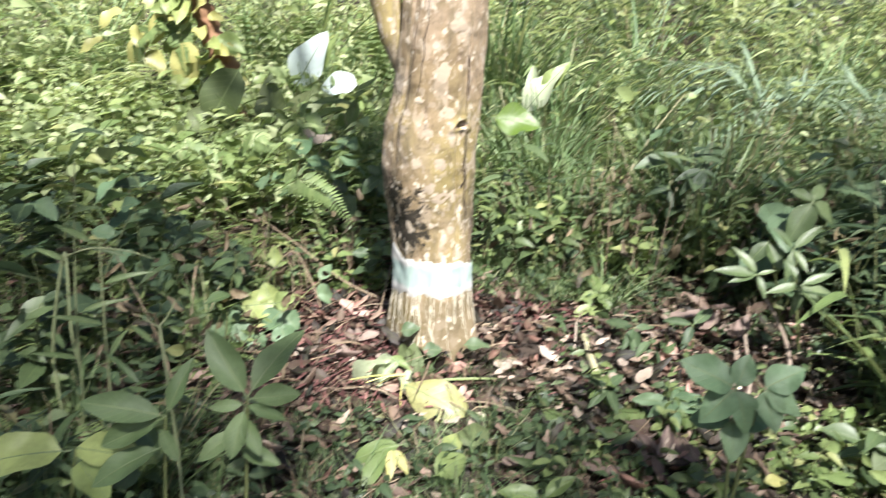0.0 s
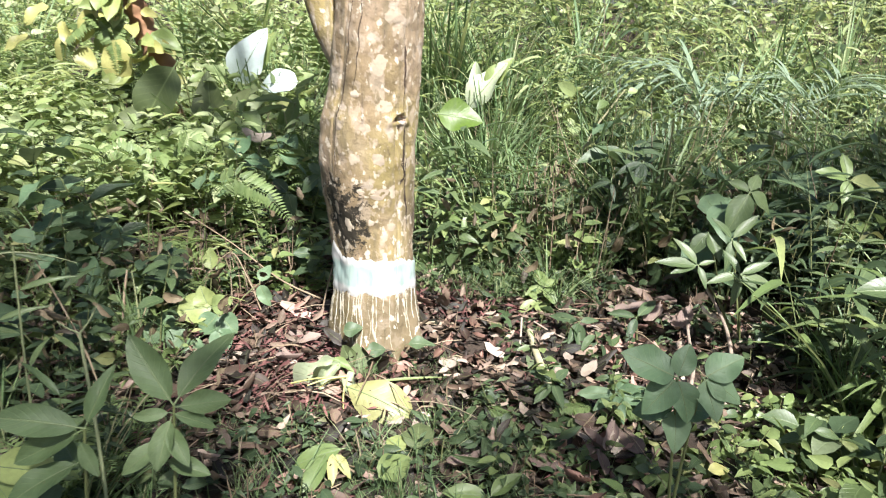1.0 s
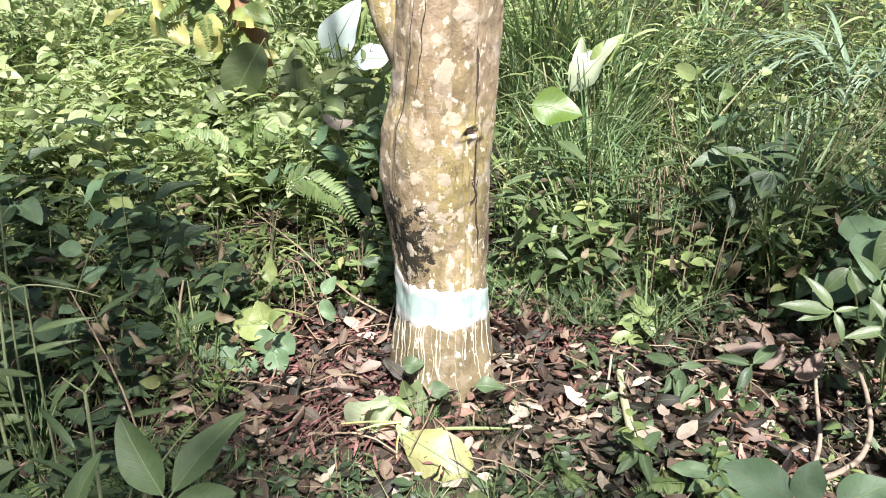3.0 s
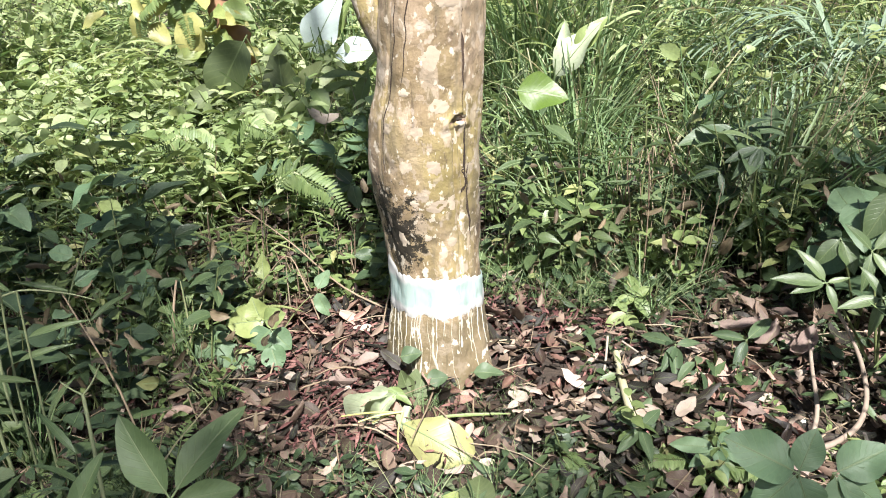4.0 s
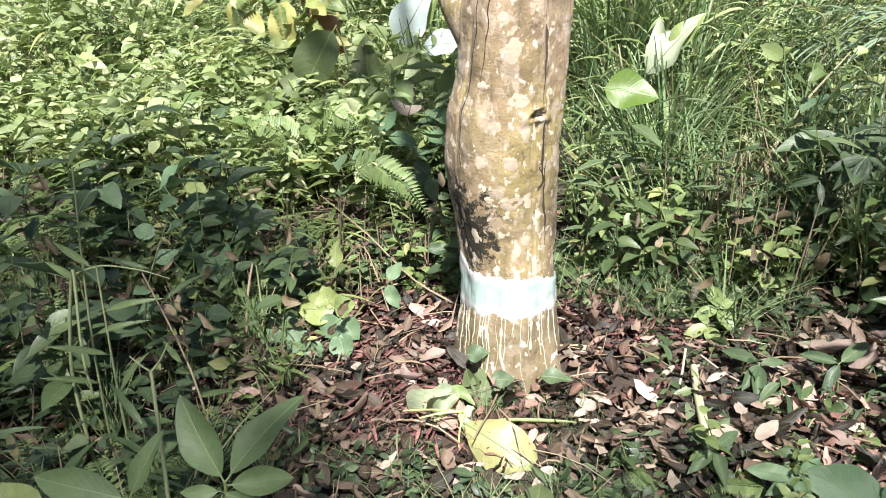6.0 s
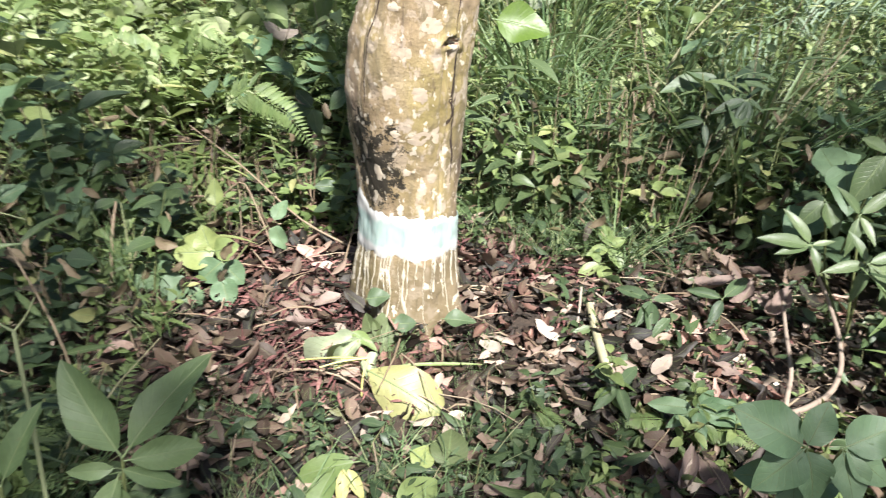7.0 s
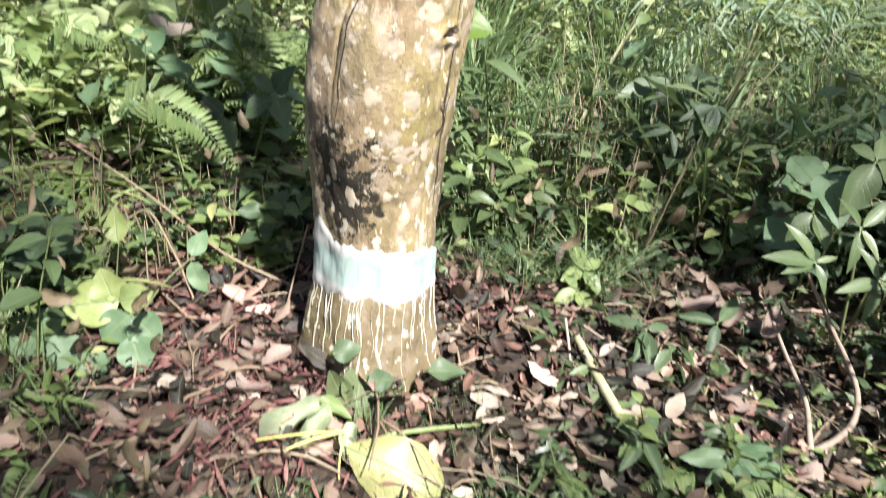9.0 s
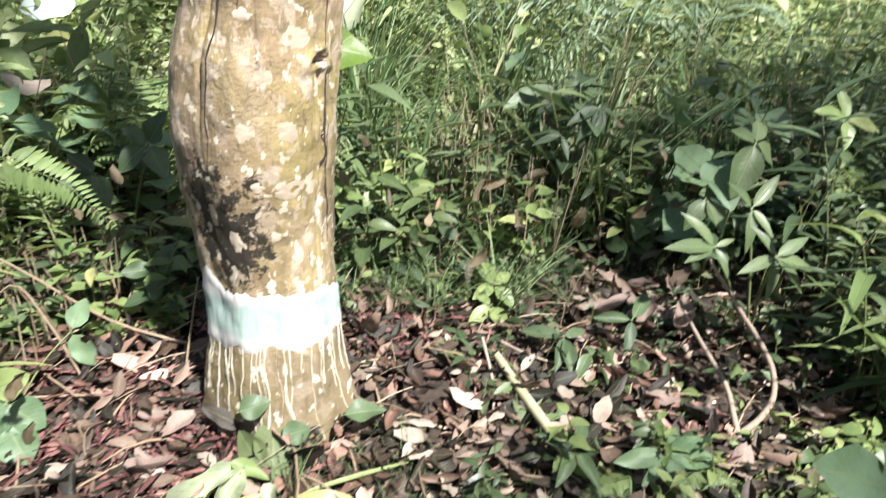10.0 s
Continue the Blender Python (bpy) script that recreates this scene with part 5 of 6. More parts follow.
    stick("bent_grass", "pale grass blade arching over the herbs", "grass stalk", [(-0.905, 1.50, 0.592), (-0.84, 1.52, 0.612), (-0.76, 1.54, 0.60), (-0.70, 1.56, 0.575)], 0.0028, 0.0012, M_PALESTALK)
    stick("bare_twig", "greyish upright twig standing in the shaded herbs", "twig", [(-0.86, 2.05, gz(-0.86, 2.05)), (-0.865, 2.12, 0.26), (-0.870, 2.18, 0.345)], 0.005, 0.0035, M_DRY)
    f = thing("fungus", "small pale cream fungus on the litter", "fungus", g(0.93, 1.945, -0.012))
    bm = bmesh.new()
    bmesh.ops.create_icosphere(bm, subdivisions=3, radius=0.024)
    for v in bm.verts:
        v.co *= 1 + 0.35 * noise.noise(v.co * 60)
        v.co.z = v.co.z * 0.6 + 0.022
    me = bpy.data.meshes.new("cap")
    bm.to_mesh(me)
    bm.free()
    me.materials.append(M_FUNGUS)
    part("cap", me, f)
    part("stalk", mesh_of("stalk", tube_arrays([(0, 0, -0.005), (0, 0, 0.02)], [0.008, 0.010], 8), M_FUNGUS), f)


def fern_frond(parent, pts, length, rng, droop=0.25, name="frond", facing=(0, -0.25, 1)):
    """One frond: a rachis with paired pinnae that shorten to the tip, as one mesh."""
    c = Cloud()
    pts = [Vector(p) for p in pts]
    n = 46
    start = 18 if facing[1] < -0.5 else 4
    cen = []
    for k in range(n + 1):
        t = k / n * (len(pts) - 1)
        i = min(int(t), len(pts) - 2)
        cen.append(pts[i].lerp(pts[i + 1], t - i))
    tem = leaf_template(4, 0.23, 0.3, 0.7, 0.15, 0.2)
    P, D, N, S = [], [], [], []
    for k in range(start, n):
        way = (cen[k + 1] - cen[k - 1]).normalized()
        side = way.cross(Vector(facing)).normalized()
        up = side.cross(way)
        t = (k - start) / (n - start)
        size = length * math.sin(math.pi * (0.25 + 0.75 * (1 - t)) * 0.62) * (1 - 0.7 * t * t)
        for s in (-1, 1):
            P.append(cen[k])
            D.append(side * s + way * 0.35 - up * droop * rng.uniform(0.4, 1.2))
            N.append(up)
            S.append(size * rng.uniform(0.9, 1.05))
    f = lambda a: np.array([tuple(v) for v in a])
    c.leaves(tem, f(P), f(D), f(N), np.array(S), 1.0)
    c.tube([tuple(p) for p in cen], [0.0022 - 0.0016 * k / n for k in range(n + 1)], 4)
    return part(name, c.mesh(name, M_FERN), parent)


def build_ferns():
    rng = np.random.default_rng(3)
    for label, base, fronds in (("small green fern with arching feathery fronds beside the tree", (-0.78, 2.64), (((0, 0, 0), (0.05, -0.03, 0.36), (0.17, -0.04, 0.435), (0.30, -0.06, 0.37), (0.40, -0.10, 0.26)),)),
                                ("green fern among the undergrowth", (-1.05, 3.1), (((0, 0, 0), (0.03, 0.0, 0.3), (0.12, -0.06, 0.45), (0.26, -0.12, 0.40)), ((0, 0, 0), (-0.06, 0.0, 0.3), (-0.2, -0.05, 0.4), (-0.34, -0.1, 0.34)))),
                                ("low fern at the edge of the litter", (0.66, 1.75), (((0, 0, 0), (-0.05, 0.0, 0.05), (-0.12, -0.02, 0.06), (-0.20, -0.04, 0.03)), ((0, 0, 0), (0.05, -0.03, 0.06), (0.11, -0.06, 0.07), (0.18, -0.1, 0.04)))),
                                ("low fern sprig in the litter", (0.30, 1.80), (((0, 0, 0), (0.03, -0.05, 0.03), (0.06, -0.10, 0.04), (0.09, -0.16, 0.02)),))):
        ob = thing("fern", label, "fern", (*base, gz(*base) - 0.01), "ferns")
        for pts in fronds:
            fern_frond(ob, pts, 0.072 if pts[-1][2] > 0.1 else 0.04, rng, facing=(0.1, -1.0, 0.55) if pts[-1][2] > 0.1 else (0, -0.25, 1))


def build_vine():
    base = (-0.60, 2.22, gz(-0.60, 2.22) - 0.01)

    def creeper(label, leaves, meshes, stems):
        lv = []
        for root, tip, width, nrm in leaves:
            d = Vector(tip) - Vector(root)
            lv.append((at(root, base), tuple(d), nrm, d.length, width))
        leafy("creeper", label, "creeper", base, stems, lv, meshes, "creepers")

    s = lambda *pts: ([(0, 0, 0)] + [at(v, base) for v in pts], 0.0028, 0.0016)
    creeper("creeper with lobed yellow-green leaves at the edge of the litter", (((-0.585, 2.165, 0.222), (-0.705, 2.130, 0.222), 1.35, (0.0, -0.85, 0.55)), ((-0.600, 2.163, 0.218), (-0.630, 2.165, 0.292), 1.55, (0.0, -0.9, 0.45)), ((-0.595, 2.160, 0.220), (-0.520, 2.150, 0.252), 1.35, (0.1, -0.9, 0.45)),
             ((-0.600, 2.158, 0.225), (-0.662, 2.14, 0.165), 1.3, (0.0, -0.85, 0.5)), ((-0.60, 2.22, 0.33), (-0.620, 2.27, 0.405), 0.9, (0.0, -0.9, 0.4))), L_YGREEN,
            [s((-0.60, 2.20, 0.16), (-0.590, 2.165, 0.225)), s((-0.61, 2.21, 0.22), (-0.60, 2.22, 0.33))])
    creeper("creeper with soft bluish green leaves over the litter", (((-0.560, 2.135, 0.208), (-0.622, 2.105, 0.152), 1.5, (0.0, -0.85, 0.5)), ((-0.560, 2.130, 0.205), (-0.498, 2.10, 0.160), 1.5, (0.1, -0.85, 0.5)), ((-0.560, 2.11, 0.170), (-0.525, 2.06, 0.105), 1.5, (0.0, -0.85, 0.5)),
             ((-0.70, 2.13, 0.19), (-0.775, 2.11, 0.172), 1.5, (0.0, -0.8, 0.6)), ((-0.66, 2.11, 0.165), (-0.71, 2.05, 0.118), 1.5, (0.0, -0.8, 0.6)), ((-0.62, 2.10, 0.14), (-0.645, 2.04, 0.09), 1.5, (0.0, -0.8, 0.6)), ((-0.74, 2.14, 0.16), (-0.81, 2.09, 0.13), 1.5, (0.0, -0.8, 0.6)),
             ((-0.47, 2.33, 0.25), (-0.442, 2.38, 0.31), 0.9, (0.0, -0.9, 0.4)), ((-0.47, 2.32, 0.25), (-0.430, 2.30, 0.17), 0.9, (0.0, -0.9, 0.4))), L_SOFT,
            [s((-0.57, 2.16, 0.17), (-0.557, 2.13, 0.207)), s((-0.66, 2.15, 0.16), (-0.74, 2.14, 0.17)), s((-0.53, 2.28, 0.20), (-0.47, 2.33, 0.25))])


def whorl(name, label, base, height, lean, spec, meshes, category="plant", group=""):
    """A seedling with its leaves in a whorl at the top: spec of (azimuth degrees, rise, length, width)."""
    top = (lean[0], lean[1], height)
    lv = [(top, (math.cos(radians(a)), math.sin(radians(a)), e), (0, -0.45, 1), s, w) for a, e, s, w in spec]
    return leafy(name, label, category, (*base, gz(*base) - 0.01), [([(0, 0, 0), (lean[0] * 0.35, lean[1] * 0.35, height * 0.55), top], 0.0045, 0.0025)], lv, meshes, group)


def nodes_plant(label, base, nodes, meshes, group="", width=0.8):
    """A seedling given by its leaf nodes: (node, tips). Stems run from the base to each node."""
    b = (base[0], base[1], gz(*base) - 0.01)
    stems, lv = [], []
    for node, tips in nodes:
        q = at(node, b)
        stems.append(([(0, 0, 0), (q[0] * 0.55, q[1] * 0.5, q[2] * 0.6), q], 0.0045, 0.0025))
        for tip in tips:
            d = Vector(tip) - Vector(node)
            lv.append((q, tuple(d), (0.1 * d.x, -0.65, 0.75), d.length, width))
    return leafy("seedling", label, "plant", b, stems, lv, meshes, group)


def build_right_plants():
    nodes_plant("tall seedling with stars of pale green leaves beside the clearing", (1.20, 2.16), (
        ((1.122, 2.15, 0.480), ((1.209, 2.17, 0.560), (1.063, 2.15, 0.556), (1.156, 2.09, 0.425), (1.095, 2.09, 0.392))),
        ((1.112, 2.03, 0.401), ((1.212, 2.04, 0.443), (1.072, 2.06, 0.476), (1.003, 2.01, 0.382), (1.080, 1.98, 0.315), (1.228, 2.01, 0.365), (1.175, 1.97, 0.335))),
        ((1.010, 2.12, 0.400), ((0.870, 2.11, 0.420), (0.945, 2.15, 0.490), (1.068, 2.12, 0.418), (1.030, 2.06, 0.345), (0.915, 2.09, 0.385)))), L_LANCE, "star seedlings", 1.05)
    nodes_plant("broad-leaved seedling with soft drooping leaves", (1.24, 2.42), (((1.225, 2.30, 0.605), ((1.140, 2.24, 0.480), (1.320, 2.29, 0.540), (1.150, 2.31, 0.640), (1.27, 2.35, 0.66))), ((1.10, 2.30, 0.46), ((1.030, 2.26, 0.40), (1.13, 2.24, 0.375), (1.16, 2.32, 0.49)))), L_SEEDLING, width=1.25)
    nodes_plant("tall seedling with fresh green pointed leaves among the grass", (1.66, 2.52), (((1.627, 2.40, 0.464), ((1.565, 2.36, 0.395), (1.650, 2.35, 0.370), (1.770, 2.40, 0.390), (1.645, 2.42, 0.535))), ((1.605, 2.40, 0.628), ((1.500, 2.38, 0.680), (1.745, 2.40, 0.590), (1.600, 2.44, 0.72), (1.57, 2.33, 0.575)))), L_FRESHBIG, width=1.1)
    nodes_plant("seedling with drooping lance-shaped leaves at the edge of the undergrowth", (0.99, 2.80), (((0.955, 2.66, 0.640), ((0.842, 2.63, 0.600), (0.866, 2.60, 0.562), (0.908, 2.59, 0.560), (0.950, 2.60, 0.580), (1.01, 2.65, 0.610))), ((0.835, 2.65, 0.560), ((0.745, 2.65, 0.545), (0.842, 2.60, 0.498), (0.79, 2.70, 0.575)))), L_LANCEBLUE, width=1.05)
    nodes_plant("clump of fresh green lance-shaped leaves behind the tree", (0.21, 2.82), (
        ((0.190, 2.74, 0.385), ((0.115, 2.72, 0.430), (0.160, 2.73, 0.480), (0.236, 2.72, 0.468), (0.255, 2.69, 0.400), (0.120, 2.69, 0.355), (0.190, 2.66, 0.330))),
        ((0.290, 2.78, 0.400), ((0.330, 2.78, 0.480), (0.375, 2.76, 0.425), (0.245, 2.77, 0.455), (0.340, 2.71, 0.350), (0.265, 2.71, 0.340)))), L_FRESHBIG, width=0.95)
    nodes_plant("clump of fresh green lance-shaped leaves in the grass", (0.43, 2.86), (((0.410, 2.78, 0.395), ((0.345, 2.76, 0.440), (0.450, 2.77, 0.470), (0.490, 2.74, 0.400), (0.385, 2.72, 0.330))), ((0.34, 2.74, 0.27), ((0.27, 2.70, 0.27), (0.40, 2.69, 0.255), (0.33, 2.68, 0.215)))), L_FRESHBIG, width=0.85)
    nodes_plant("broad-leaved seedling with smooth bluish green leaves", (0.72, 1.34), (
        ((0.690, 1.300, 0.414), ((0.575, 1.310, 0.474), (0.612, 1.255, 0.362), (0.722, 1.330, 0.482), (0.716, 1.250, 0.335))),
        ((0.750, 1.310, 0.410), ((0.842, 1.330, 0.455), (0.835, 1.280, 0.375), (0.770, 1.250, 0.340))), ((0.700, 1.320, 0.330), ((0.610, 1.330, 0.325), (0.790, 1.330, 0.320), (0.69, 1.25, 0.27)))), L_SOFT, width=1.05)
    nodes_plant("bluish broad-leaved seedling in the tree's shade", (-0.42, 2.92), (((-0.315, 2.82, 0.545), ((-0.262, 2.79, 0.640), (-0.400, 2.78, 0.495), (-0.275, 2.75, 0.470), (-0.37, 2.83, 0.60))), ((-0.46, 2.82, 0.47), ((-0.56, 2.79, 0.44), (-0.43, 2.76, 0.40), (-0.52, 2.83, 0.53)))), L_ROUNDBLUE, width=0.95)
    nodes_plant("bluish low seedling behind the tree's foot", (-0.30, 2.56), (((-0.30, 2.52, 0.30), ((-0.38, 2.49, 0.315), (-0.23, 2.50, 0.33), (-0.31, 2.45, 0.25), (-0.26, 2.55, 0.36))),), L_ROUNDBLUE, width=0.9)
    nodes_plant("low seedling with green pointed leaves in the litter", (0.68, 1.74), (((0.675, 1.735, 0.140), ((0.570, 1.745, 0.140), (0.723, 1.766, 0.180), (0.775, 1.750, 0.155), (0.795, 1.704, 0.135), (0.61, 1.70, 0.11), (0.69, 1.66, 0.10))),), L_SOFT, width=0.62)
    nodes_plant("dark green low seedling in the litter", (0.645, 2.16), (((0.645, 2.15, 0.185), ((0.55, 2.20, 0.195), (0.720, 2.165, 0.195), (0.636, 2.06, 0.115), (0.60, 2.08, 0.14))),), L_BLUE)
    nodes_plant("dark green seedling leaning over the litter", (0.86, 2.20), (((0.843, 2.172, 0.195), ((0.93, 2.24, 0.24), (0.80, 2.10, 0.15), (0.75, 2.20, 0.2))),), L_BLUE)
    nodes_plant("low seedling with fresh yellow-green leaves", (0.745, 2.62), (((0.750, 2.60, 0.255), ((0.690, 2.55, 0.225), (0.76, 2.52, 0.20), (0.82, 2.60, 0.25), (0.74, 2.65, 0.30))),), L_FRESHBIG)
    nodes_plant("low fresh green seedling behind the litter", (0.58, 2.45), (((0.56, 2.42, 0.21), ((0.49, 2.38, 0.20), (0.60, 2.35, 0.18), (0.62, 2.45, 0.23), (0.54, 2.50, 0.26))), ((0.53, 2.36, 0.18), ((0.46, 2.32, 0.16), (0.55, 2.28, 0.14), (0.50, 2.40, 0.21)))), L_FRESHBIG, width=1.2)
    nodes_plant("low green seedling among the dead leaves", (0.50, 1.80), (((0.51, 1.80, 0.14), ((0.44, 1.83, 0.17), (0.57, 1.86, 0.17), (0.53, 1.72, 0.10), (0.45, 1.74, 0.11))),), L_BLUE)
    whorl("seedling", "leaning seedling with large leaves close to the camera's way", (1.32, 1.55), 0.50, (0.04, -0.02), ((170, 0.1, 0.17, 1.1), (230, -0.2, 0.16, 1.1), (290, -0.2, 0.15, 1.1), (20, 0.3, 0.15, 1.1), (100, 0.5, 0.14, 1.1)), L_SEEDLING)
    whorl("seedling", "low green seedling in front of the tree", (0.30, 1.36), 0.08, (0.0, 0.0), ((180, 0.2, 0.11, 1.1), (280, 0.1, 0.10, 1.1), (30, 0.4, 0.10, 1.0)), L_FRESHBIG)
    whorl("seedling", "slender seedling with one pale hanging leaf", (0.56, 2.72), 0.06, (0.0, -0.04), ((175, 0.05, 0.10, 0.6), (20, 0.4, 0.08, 1.0), (280, -0.2, 0.07, 1.0)), L_LANCE)
    base = (0.97, 2.98, gz(0.97, 2.98))
    leafy("broadleaf_plant", "plant with one broad bluish green triangular leaf", "plant", base, [([(0, 0, 0), (0.0, -0.02, 0.25), (-0.02, -0.06, 0.44)], 0.004, 0.003)], [((-0.02, -0.06, 0.44), (-0.9, -0.2, -0.1), (0.1, -0.5, 1), 0.22, 0.9), ((-0.02, -0.06, 0.44), (0.9, -0.2, 0.1), (0, -0.5, 1), 0.16, 0.9)], L_BLUE)


def build_back_plants():
    def big(name, label, place, leaves, meshes):
        base = (place[0], place[1], gz(place[0], place[1]) - 0.02)
        sts, lv = [], []
        for p, d, n, s, w in leaves:
            q = at(p, base)
            sts.append(([(0, 0, 0), (q[0] * 0.4, q[1] * 0.4, q[2] * 0.7), q], 0.006, 0.004))
            lv.append((q, d, n, s, w))
        leafy(name, label, "plant", base, sts, lv, meshes)

    big("broadleaf_plant", "large-leaved plant with shining whitish green leaves in the sun", (-0.95, 4.75), [((-1.165, 4.60, 0.755), (0.19, 0.0, 0.325), (0.15, -0.85, 0.5), 0.43, 0.85), ((-0.68, 4.30, 0.81), (-0.22, -0.02, 0.02), (0.05, -0.8, 0.6), 0.24, 1.15), ((-1.05, 4.65, 0.80), (0.16, 0.0, 0.30), (0.3, -0.5, 0.7), 0.36, 0.35)], [L_PALE[0], L_PALE[1], L_YGREEN[0]])
    big("broadleaf_plant", "fresh green plant with long bright leaves behind the tree", (-0.62, 3.66), [((-0.56, 3.62, 0.80), (-0.05, -0.05, -0.17), (0.2, -0.6, 0.7), 0.22, 0.8), ((-0.57, 3.60, 0.76), (-0.20, -0.05, 0.06), (0.0, -0.5, 0.85), 0.22, 0.6), ((-0.60, 3.60, 0.74), (-0.22, -0.05, -0.05), (0.0, -0.5, 0.85), 0.20, 0.6), ((-0.58, 3.62, 0.78), (0.10, 0.0, 0.12), (0.0, -0.5, 0.85), 0.18, 0.7)], L_FRESHBIG)
    big("broadleaf_plant", "plant with a broad pale sunlit leaf standing in the grass", (0.45, 3.86), [((0.30, 3.82, 0.70), (0.19, 0.0, 0.26), (0.0, -0.6, 0.8), 0.34, 0.72), ((0.40, 3.84, 0.82), (0.12, 0.0, 0.16), (0.2, -0.6, 0.7), 0.22, 0.7), ((0.36, 3.83, 0.78), (-0.02, 0.05, 0.20), (-0.2, -0.6, 0.7), 0.20, 0.6)], [L_WHITISH[0], L_YGREEN[1], L_WHITISH[1]])
    big("broadleaf_plant", "plant with a round yellow-green leaf", (0.30, 3.08), [((0.145, 3.05, 0.775), (0.95, -0.1, -0.10), (0.0, -0.85, 0.6), 0.21, 1.15)], L_LIME)
    big("broadleaf_plant", "plant with dark glossy broad leaves behind the tree", (-1.25, 4.1), [((-1.30, 4.0, 0.93), (-0.22, -0.05, -0.33), (0.1, -0.9, 0.3), 0.42, 0.95), ((-1.12, 4.0, 0.56), (-0.02, -0.05, 0.30), (0, -0.9, 0.4), 0.32, 0.95), ((-1.02, 4.0, 0.62), (0.15, -0.1, 0.22), (0, -0.8, 0.6), 0.24, 0.9), ((-1.42, 4.0, 0.62), (-0.6, -0.4, 0.1), (0, -0.8, 0.6), 0.26, 0.9)], L_DARK)
    leafy("dead_leaf_spray", "pale dry curled leaf caught in the undergrowth", "dead leaf", (-0.66, 3.34, gz(-0.66, 3.34)), [([(0, 0, 0), (-0.02, 0.0, 0.2), (-0.06, -0.01, 0.40)], 0.003, 0.002)], [((-0.11, 0.0, 0.40), (0.9, -0.2, -0.25), (0.2, -0.7, 0.8), 0.14, 0.9)], [mesh_of("leaf", T_DEAD[1], M_DEADPALE)])
    # palm fronds
    rng = np.random.default_rng(9)
    for bx, by, fronds in ((1.72, 4.25, (((0, 0, 0), (-0.02, 0.0, 0.34), (-0.16, 0.0, 0.50), (-0.72, 0.02, 0.44)), ((0, 0, 0), (0.05, 0.0, 0.32), (0.2, 0.0, 0.46), (0.6, 0.0, 0.36)), ((0, 0, 0), (0.0, 0.0, 0.35), (-0.10, 0.0, 0.56), (-0.50, 0.05, 0.60)), ((0, 0, 0), (-0.02, -0.05, 0.25), (-0.15, -0.15, 0.36), (-0.48, -0.3, 0.22)))),
                           (2.35, 4.3, (((0, 0, 0), (0.0, -0.05, 0.36), (-0.15, 0.0, 0.52), (-0.6, 0.0, 0.46)), ((0, 0, 0), (0.05, -0.05, 0.34), (0.2, 0.0, 0.50), (0.45, 0.0, 0.44))))):
        ob = thing("palm_seedling", "young palm with long narrow feathery fronds in the undergrowth", "palm", (bx, by, gz(bx, by)), "palm seedlings")
        for pts in fronds:
            c = Cloud()
            n = 26
            cen = [Vector(pts[min(int(k / n * 3), 2)]).lerp(Vector(pts[min(int(k / n * 3), 2) + 1]), k / n * 3 - min(int(k / n * 3), 2)) for k in range(n + 1)]
            P, D, S = [], [], []
            for k in range(8, n + 1):
                way = (cen[k] - cen[k - 1]).normalized()
                side = way.cross(Vector((0, -0.2, 1))).normalized()
                for s in (-1, 1):
                    P.append(tuple(cen[k]))
                    D.append(tuple(side * s + way * 0.9 + Vector((0, 0, rng.uniform(-0.15, 0.45)))))
                    S.append(rng.uniform(0.22, 0.34) * (1 - 0.4 * ((k - 17) / 13) ** 2))
            c.leaves(leaf_template(6, 0.050, 0.4, 0.7, 0.3, 0.35), np.array(P), np.array(D), np.tile((0.0, -0.2, 1.0), (len(P), 1)), np.array(S), 1.0)
            c.tube([tuple(p) for p in cen], [0.004 - 0.0025 * k / n for k in range(n + 1)], 5)
            part("frond", c.mesh("frond", M_PALM), ob)


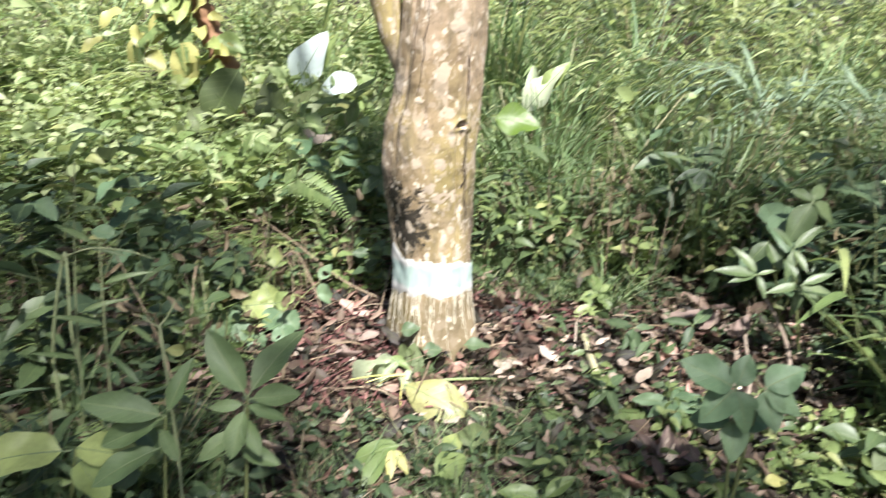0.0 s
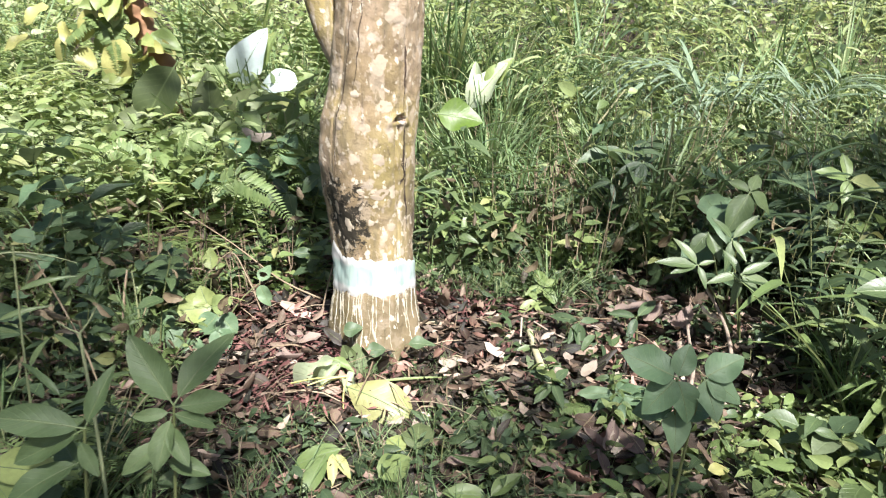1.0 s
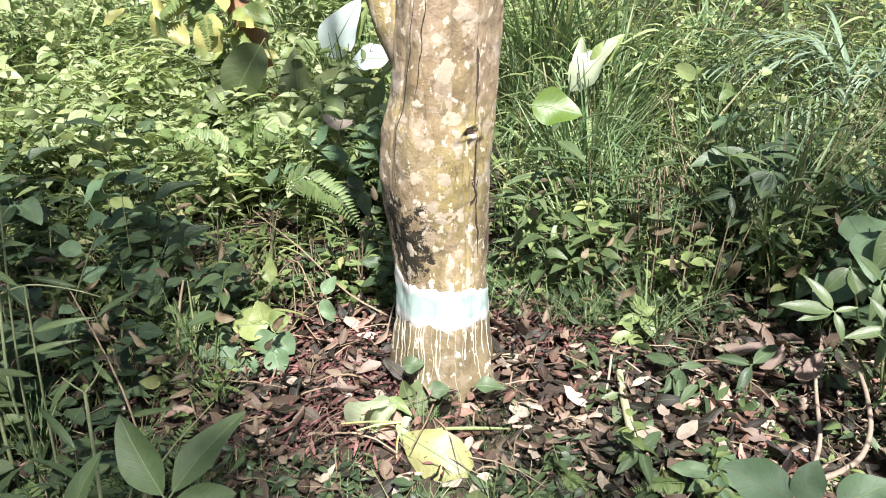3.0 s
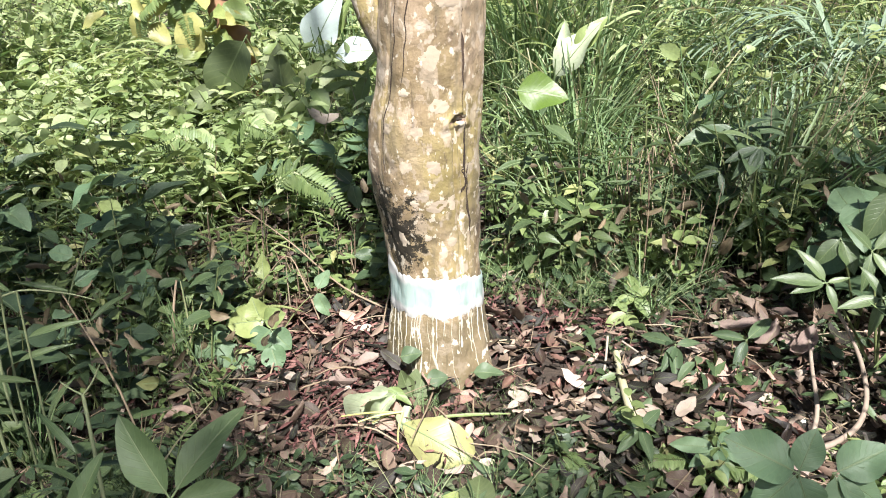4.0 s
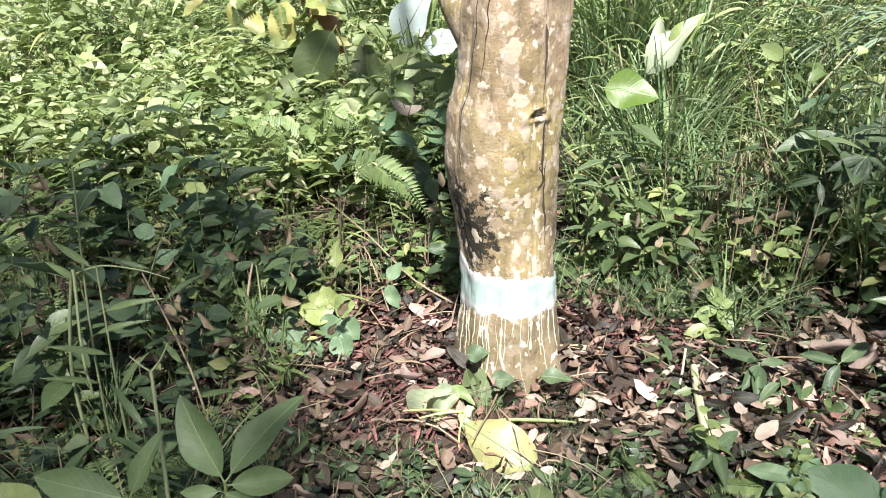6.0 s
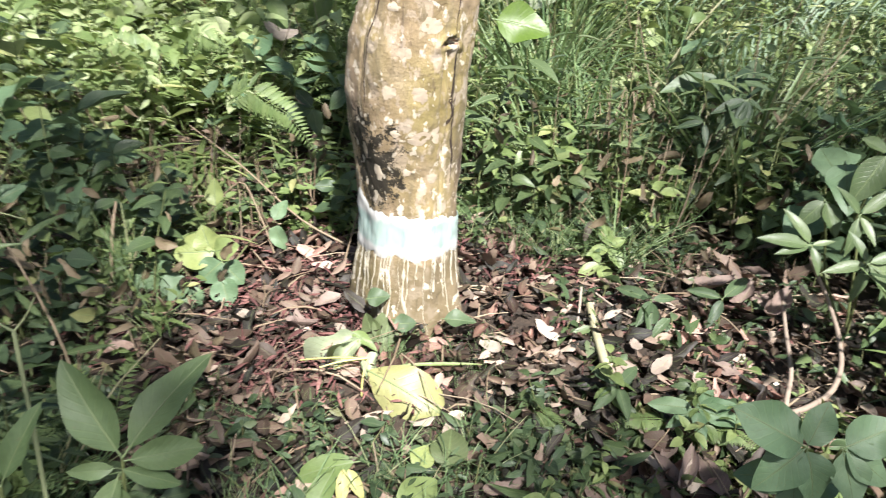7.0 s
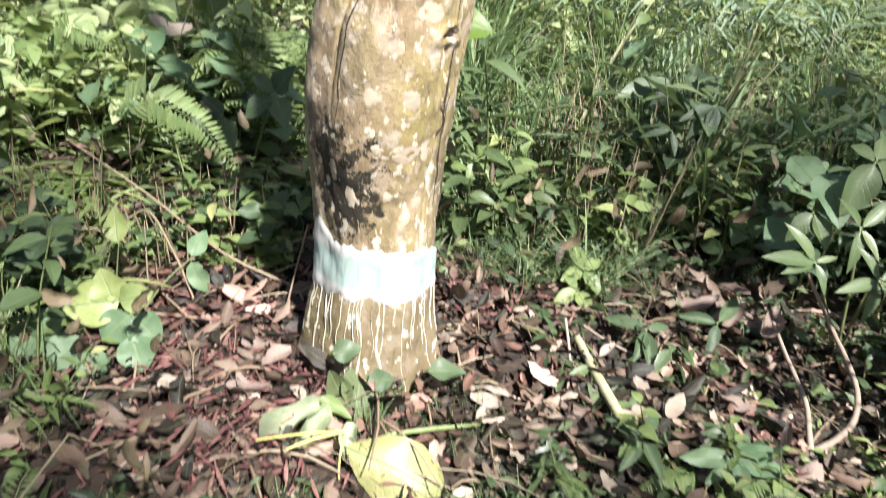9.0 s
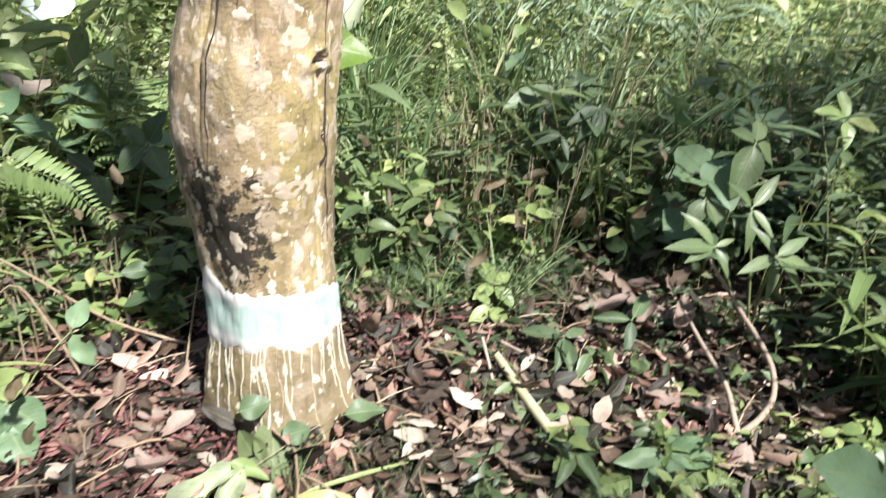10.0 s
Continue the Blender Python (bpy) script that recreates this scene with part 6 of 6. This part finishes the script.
def build_old_tree():
    """The second, thinner tree in the sunlit background, overgrown with yellow leaves."""
    ob = thing("old_tree", "thin brown tree overgrown with climbing yellow-green leaves", "tree", (0, 0, 0))
    pts = [(-1.55, 4.55, 0.2), (-1.55, 4.54, 0.7), (-1.58, 4.52, 0.92), (-1.66, 4.50, 1.10), (-1.72, 4.5, 1.30), (-1.8, 4.5, 3.6)]
    fine, rr = [], []
    for k in range(5):
        for s in range(8):
            fine.append(tuple(Vector(pts[k]).lerp(Vector(pts[k + 1]), s / 8)))
            rr.append(0.085 - 0.006 * k + 0.012 * math.sin(k * 8 + s * 1.7))
    fine.append(pts[-1])
    rr.append(0.05)
    part("trunk", mesh_of("trunk", tube_arrays(fine, rr, 16), M_OLDBARK), ob, "rough orange-brown bark")
    rnd = random.Random(2)
    for k in range(70):
        z = rnd.uniform(0.80, 1.9)
        x = float(np.interp(z, [p[2] for p in pts], [p[0] for p in pts]))
        a = rnd.uniform(-2.9, -0.2)
        me = (L_YGREEN[0], L_YELLOW[0], L_YGREEN[1])[k % 3]
        part("leaf", me, ob, "", frame_of((math.cos(a), 0.6 * math.sin(a), rnd.uniform(-0.8, 0.2)), (rnd.gauss(0, 0.3), -0.9, 0.5), (x - 0.06 + 0.12 * math.cos(a), 4.5 + 0.12 * math.sin(a), z), rnd.uniform(0.12, 0.24), rnd.uniform(0.7, 1.0)))
    for root, tip, width, nrm in (((-1.72, 4.32, 1.07), (-1.80, 4.28, 0.77), 0.98, (0.1, -0.9, 0.3)), ((-1.98, 4.36, 1.10), (-2.15, 4.30, 0.93), 0.85, (0.3, -0.7, 0.6)), ((-2.02, 4.36, 1.00), (-1.90, 4.28, 0.88), 1.0, (-0.2, -0.6, 0.8)),
                                  ((-2.28, 4.38, 1.06), (-2.44, 4.30, 1.02), 0.9, (0.1, -0.5, 0.8)), ((-1.88, 4.36, 1.24), (-1.96, 4.30, 1.04), 0.8, (0.4, -0.8, 0.4)), ((-2.14, 4.36, 1.24), (-2.30, 4.28, 1.16), 1.0, (0.0, -0.6, 0.8)), ((-2.08, 4.34, 1.16), (-2.02, 4.26, 1.00), 0.7, (-0.3, -0.8, 0.5))):
        d = Vector(tip) - Vector(root)
        part("leaf", L_YELLOW[1], ob, "large yellow climbing leaf", frame_of(d, nrm, root, d.length, width))
    rng = np.random.default_rng(5)
    for x0, s in ((-1.80, -1), (-1.72, 1)):
        fern_frond(ob, [(x0, 4.42, 1.1), (x0 - 0.1, 4.36, 1.2), (x0 - 0.15 + 0.1 * s, 4.3, 1.05), (x0 - 0.15 + 0.12 * s, 4.28, 0.85)], 0.12, rng)


def build_left_stalks():
    """Pale grass stalks and a climber among the herbs on the shaded side."""
    for base, top, label in (((-0.93, 1.52), (-0.84, 1.50, 0.84), "tall pale green grass stalk"), ((-0.80, 1.44), (-0.76, 1.42, 0.66), "pale green grass stalk"), ((-1.15, 1.95), (-0.93, 1.92, 0.62), "thin climbing stalk with small leaves"), ((-0.70, 1.62), (-0.86, 1.66, 0.55), "leaning dry grass stalk")):
        b = (*base, gz(*base) - 0.01)
        ob = thing("grass_stalk", label + " on the shaded side", "grass stalk", b, "grass stalks")
        e = at(top, b)
        stem_part(ob, [(0, 0, 0), (e[0] * 0.3, e[1] * 0.4, e[2] * 0.5), e], 0.0035, 0.0018, M_PALESTALK if "dry" not in label else M_DRY)
        for k in range(5):
            t = 0.35 + 0.16 * k
            a = 2.5 * k + base[0] * 9
            me = L_SOFT[k % 2] if "climbing" in label else L_LANCE[k % 2]
            size = 0.075 if "climbing" in label else 0.13
            blade = part("leaf", me, ob, "", frame_of((math.cos(a), 0.6 * math.sin(a), 0.35), (0.1, -0.7, 0.7), (e[0] * t * 0.8, e[1] * t, e[2] * t), size, 1.1 if "climbing" in label else 0.45))
            part("midrib", RIBS[me.name], blade)


def build_herbs():
    """Single herbs along the edge of the clearing: a few built leaf by leaf, then copied."""
    rnd = random.Random(31)
    kinds = []
    for k, (meshes, label, h, n, size) in enumerate(((L_HERBS, "green leafy herb at the edge of the clearing", 0.34, 11, 0.085), (L_HERBS, "low green herb with oval leaves", 0.20, 8, 0.075), (L_HERBBLUE, "bluish green herb in half shade", 0.30, 10, 0.085),
                                                     (L_HERBBLUE, "small creeping herb with round leaves", 0.14, 8, 0.070), (L_FRESHSMALL, "fresh yellow-green herb in sunlight", 0.26, 10, 0.070), (L_LANCE, "tall herb with narrow leaves", 0.48, 13, 0.10), (L_SOFT, "broad-leaved green herb among the smaller herbs", 0.38, 6, 0.15), (L_BLUE, "bluish herb with large pointed leaves", 0.46, 8, 0.16))):
        stems = [([(0, 0, 0), (0.02, 0.01, h * 0.5), (0.03, -0.03, h)], 0.003, 0.0015)]
        lv = []
        for i in range(n):
            t = 0.3 + 0.7 * i / (n - 1)
            a = 2.4 * i + rnd.uniform(-0.3, 0.3)
            lv.append(((0.03 * t, -0.03 * t * t, h * t), (math.cos(a), math.sin(a), rnd.uniform(-0.2, 0.5)), (rnd.gauss(0, 0.2), -0.3 + rnd.gauss(0, 0.2), 1), size * rnd.uniform(0.75, 1.2), rnd.uniform(0.9, 1.2)))
        kinds.append(leafy("herb", label, "herb", (-1.0 - 0.1 * k, 2.4, gz(-1.0 - 0.1 * k, 2.4)), stems, lv, meshes, "herbs"))
    spots = []
    for x0, x1, y0, y1, n, choice in ((-1.5, -0.68, 1.5, 2.5, 34, (0, 1, 2, 3)), (-0.66, -0.20, 2.36, 2.75, 20, (1, 3, 4)), (0.12, 1.2, 2.56, 2.90, 40, (1, 4, 4, 5)), (1.3, 1.9, 1.7, 2.6, 20, (0, 2, 5)), (-1.0, -0.62, 1.2, 1.7, 12, (1, 3)), (0.95, 1.5, 1.25, 1.6, 8, (1, 2, 3)), (-2.2, -0.95, 1.7, 3.3, 17, (6, 7, 7)), (-0.85, -0.25, 2.90, 3.3, 6, (2, 6, 7)), (0.95, 2.2, 2.45, 3.3, 16, (5, 6, 7)), (0.95, 1.35, 1.95, 2.3, 4, (1, 3))):
        for _ in range(n):
            spots.append((rnd.uniform(x0, x1), rnd.uniform(y0, y1), rnd.choice(choice)))
    for _ in range(34):
        x, y = rnd.uniform(0.25, 1.25), rnd.uniform(1.35, 1.9)
        if math.hypot(x - 0.45, y - 2.02) > 0.2 and not (x > 0.82 and y > 1.65):
            copy_thing(kinds[rnd.choice((1, 1, 3, 4))], pose(x, y, gz(x, y) - 0.01, rnd.gauss(0, 9), rnd.gauss(0, 9), rnd.uniform(0, 360)) @ Matrix.Scale(rnd.uniform(0.42, 0.75), 4))
    for x, y, k in spots:
        if not in_clearing(x, y):
            copy_thing(kinds[k], pose(x, y, gz(x, y) - 0.01, rnd.gauss(0, 7), rnd.gauss(0, 7), rnd.uniform(0, 360)) @ Matrix.Scale(rnd.uniform(0.75, 1.25), 4))


for build in (build_herbs, build_near_seedling, build_fallen_leaves, build_sticks, build_ferns, build_vine, build_right_plants, build_back_plants, build_old_tree, build_left_stalks):
    build()
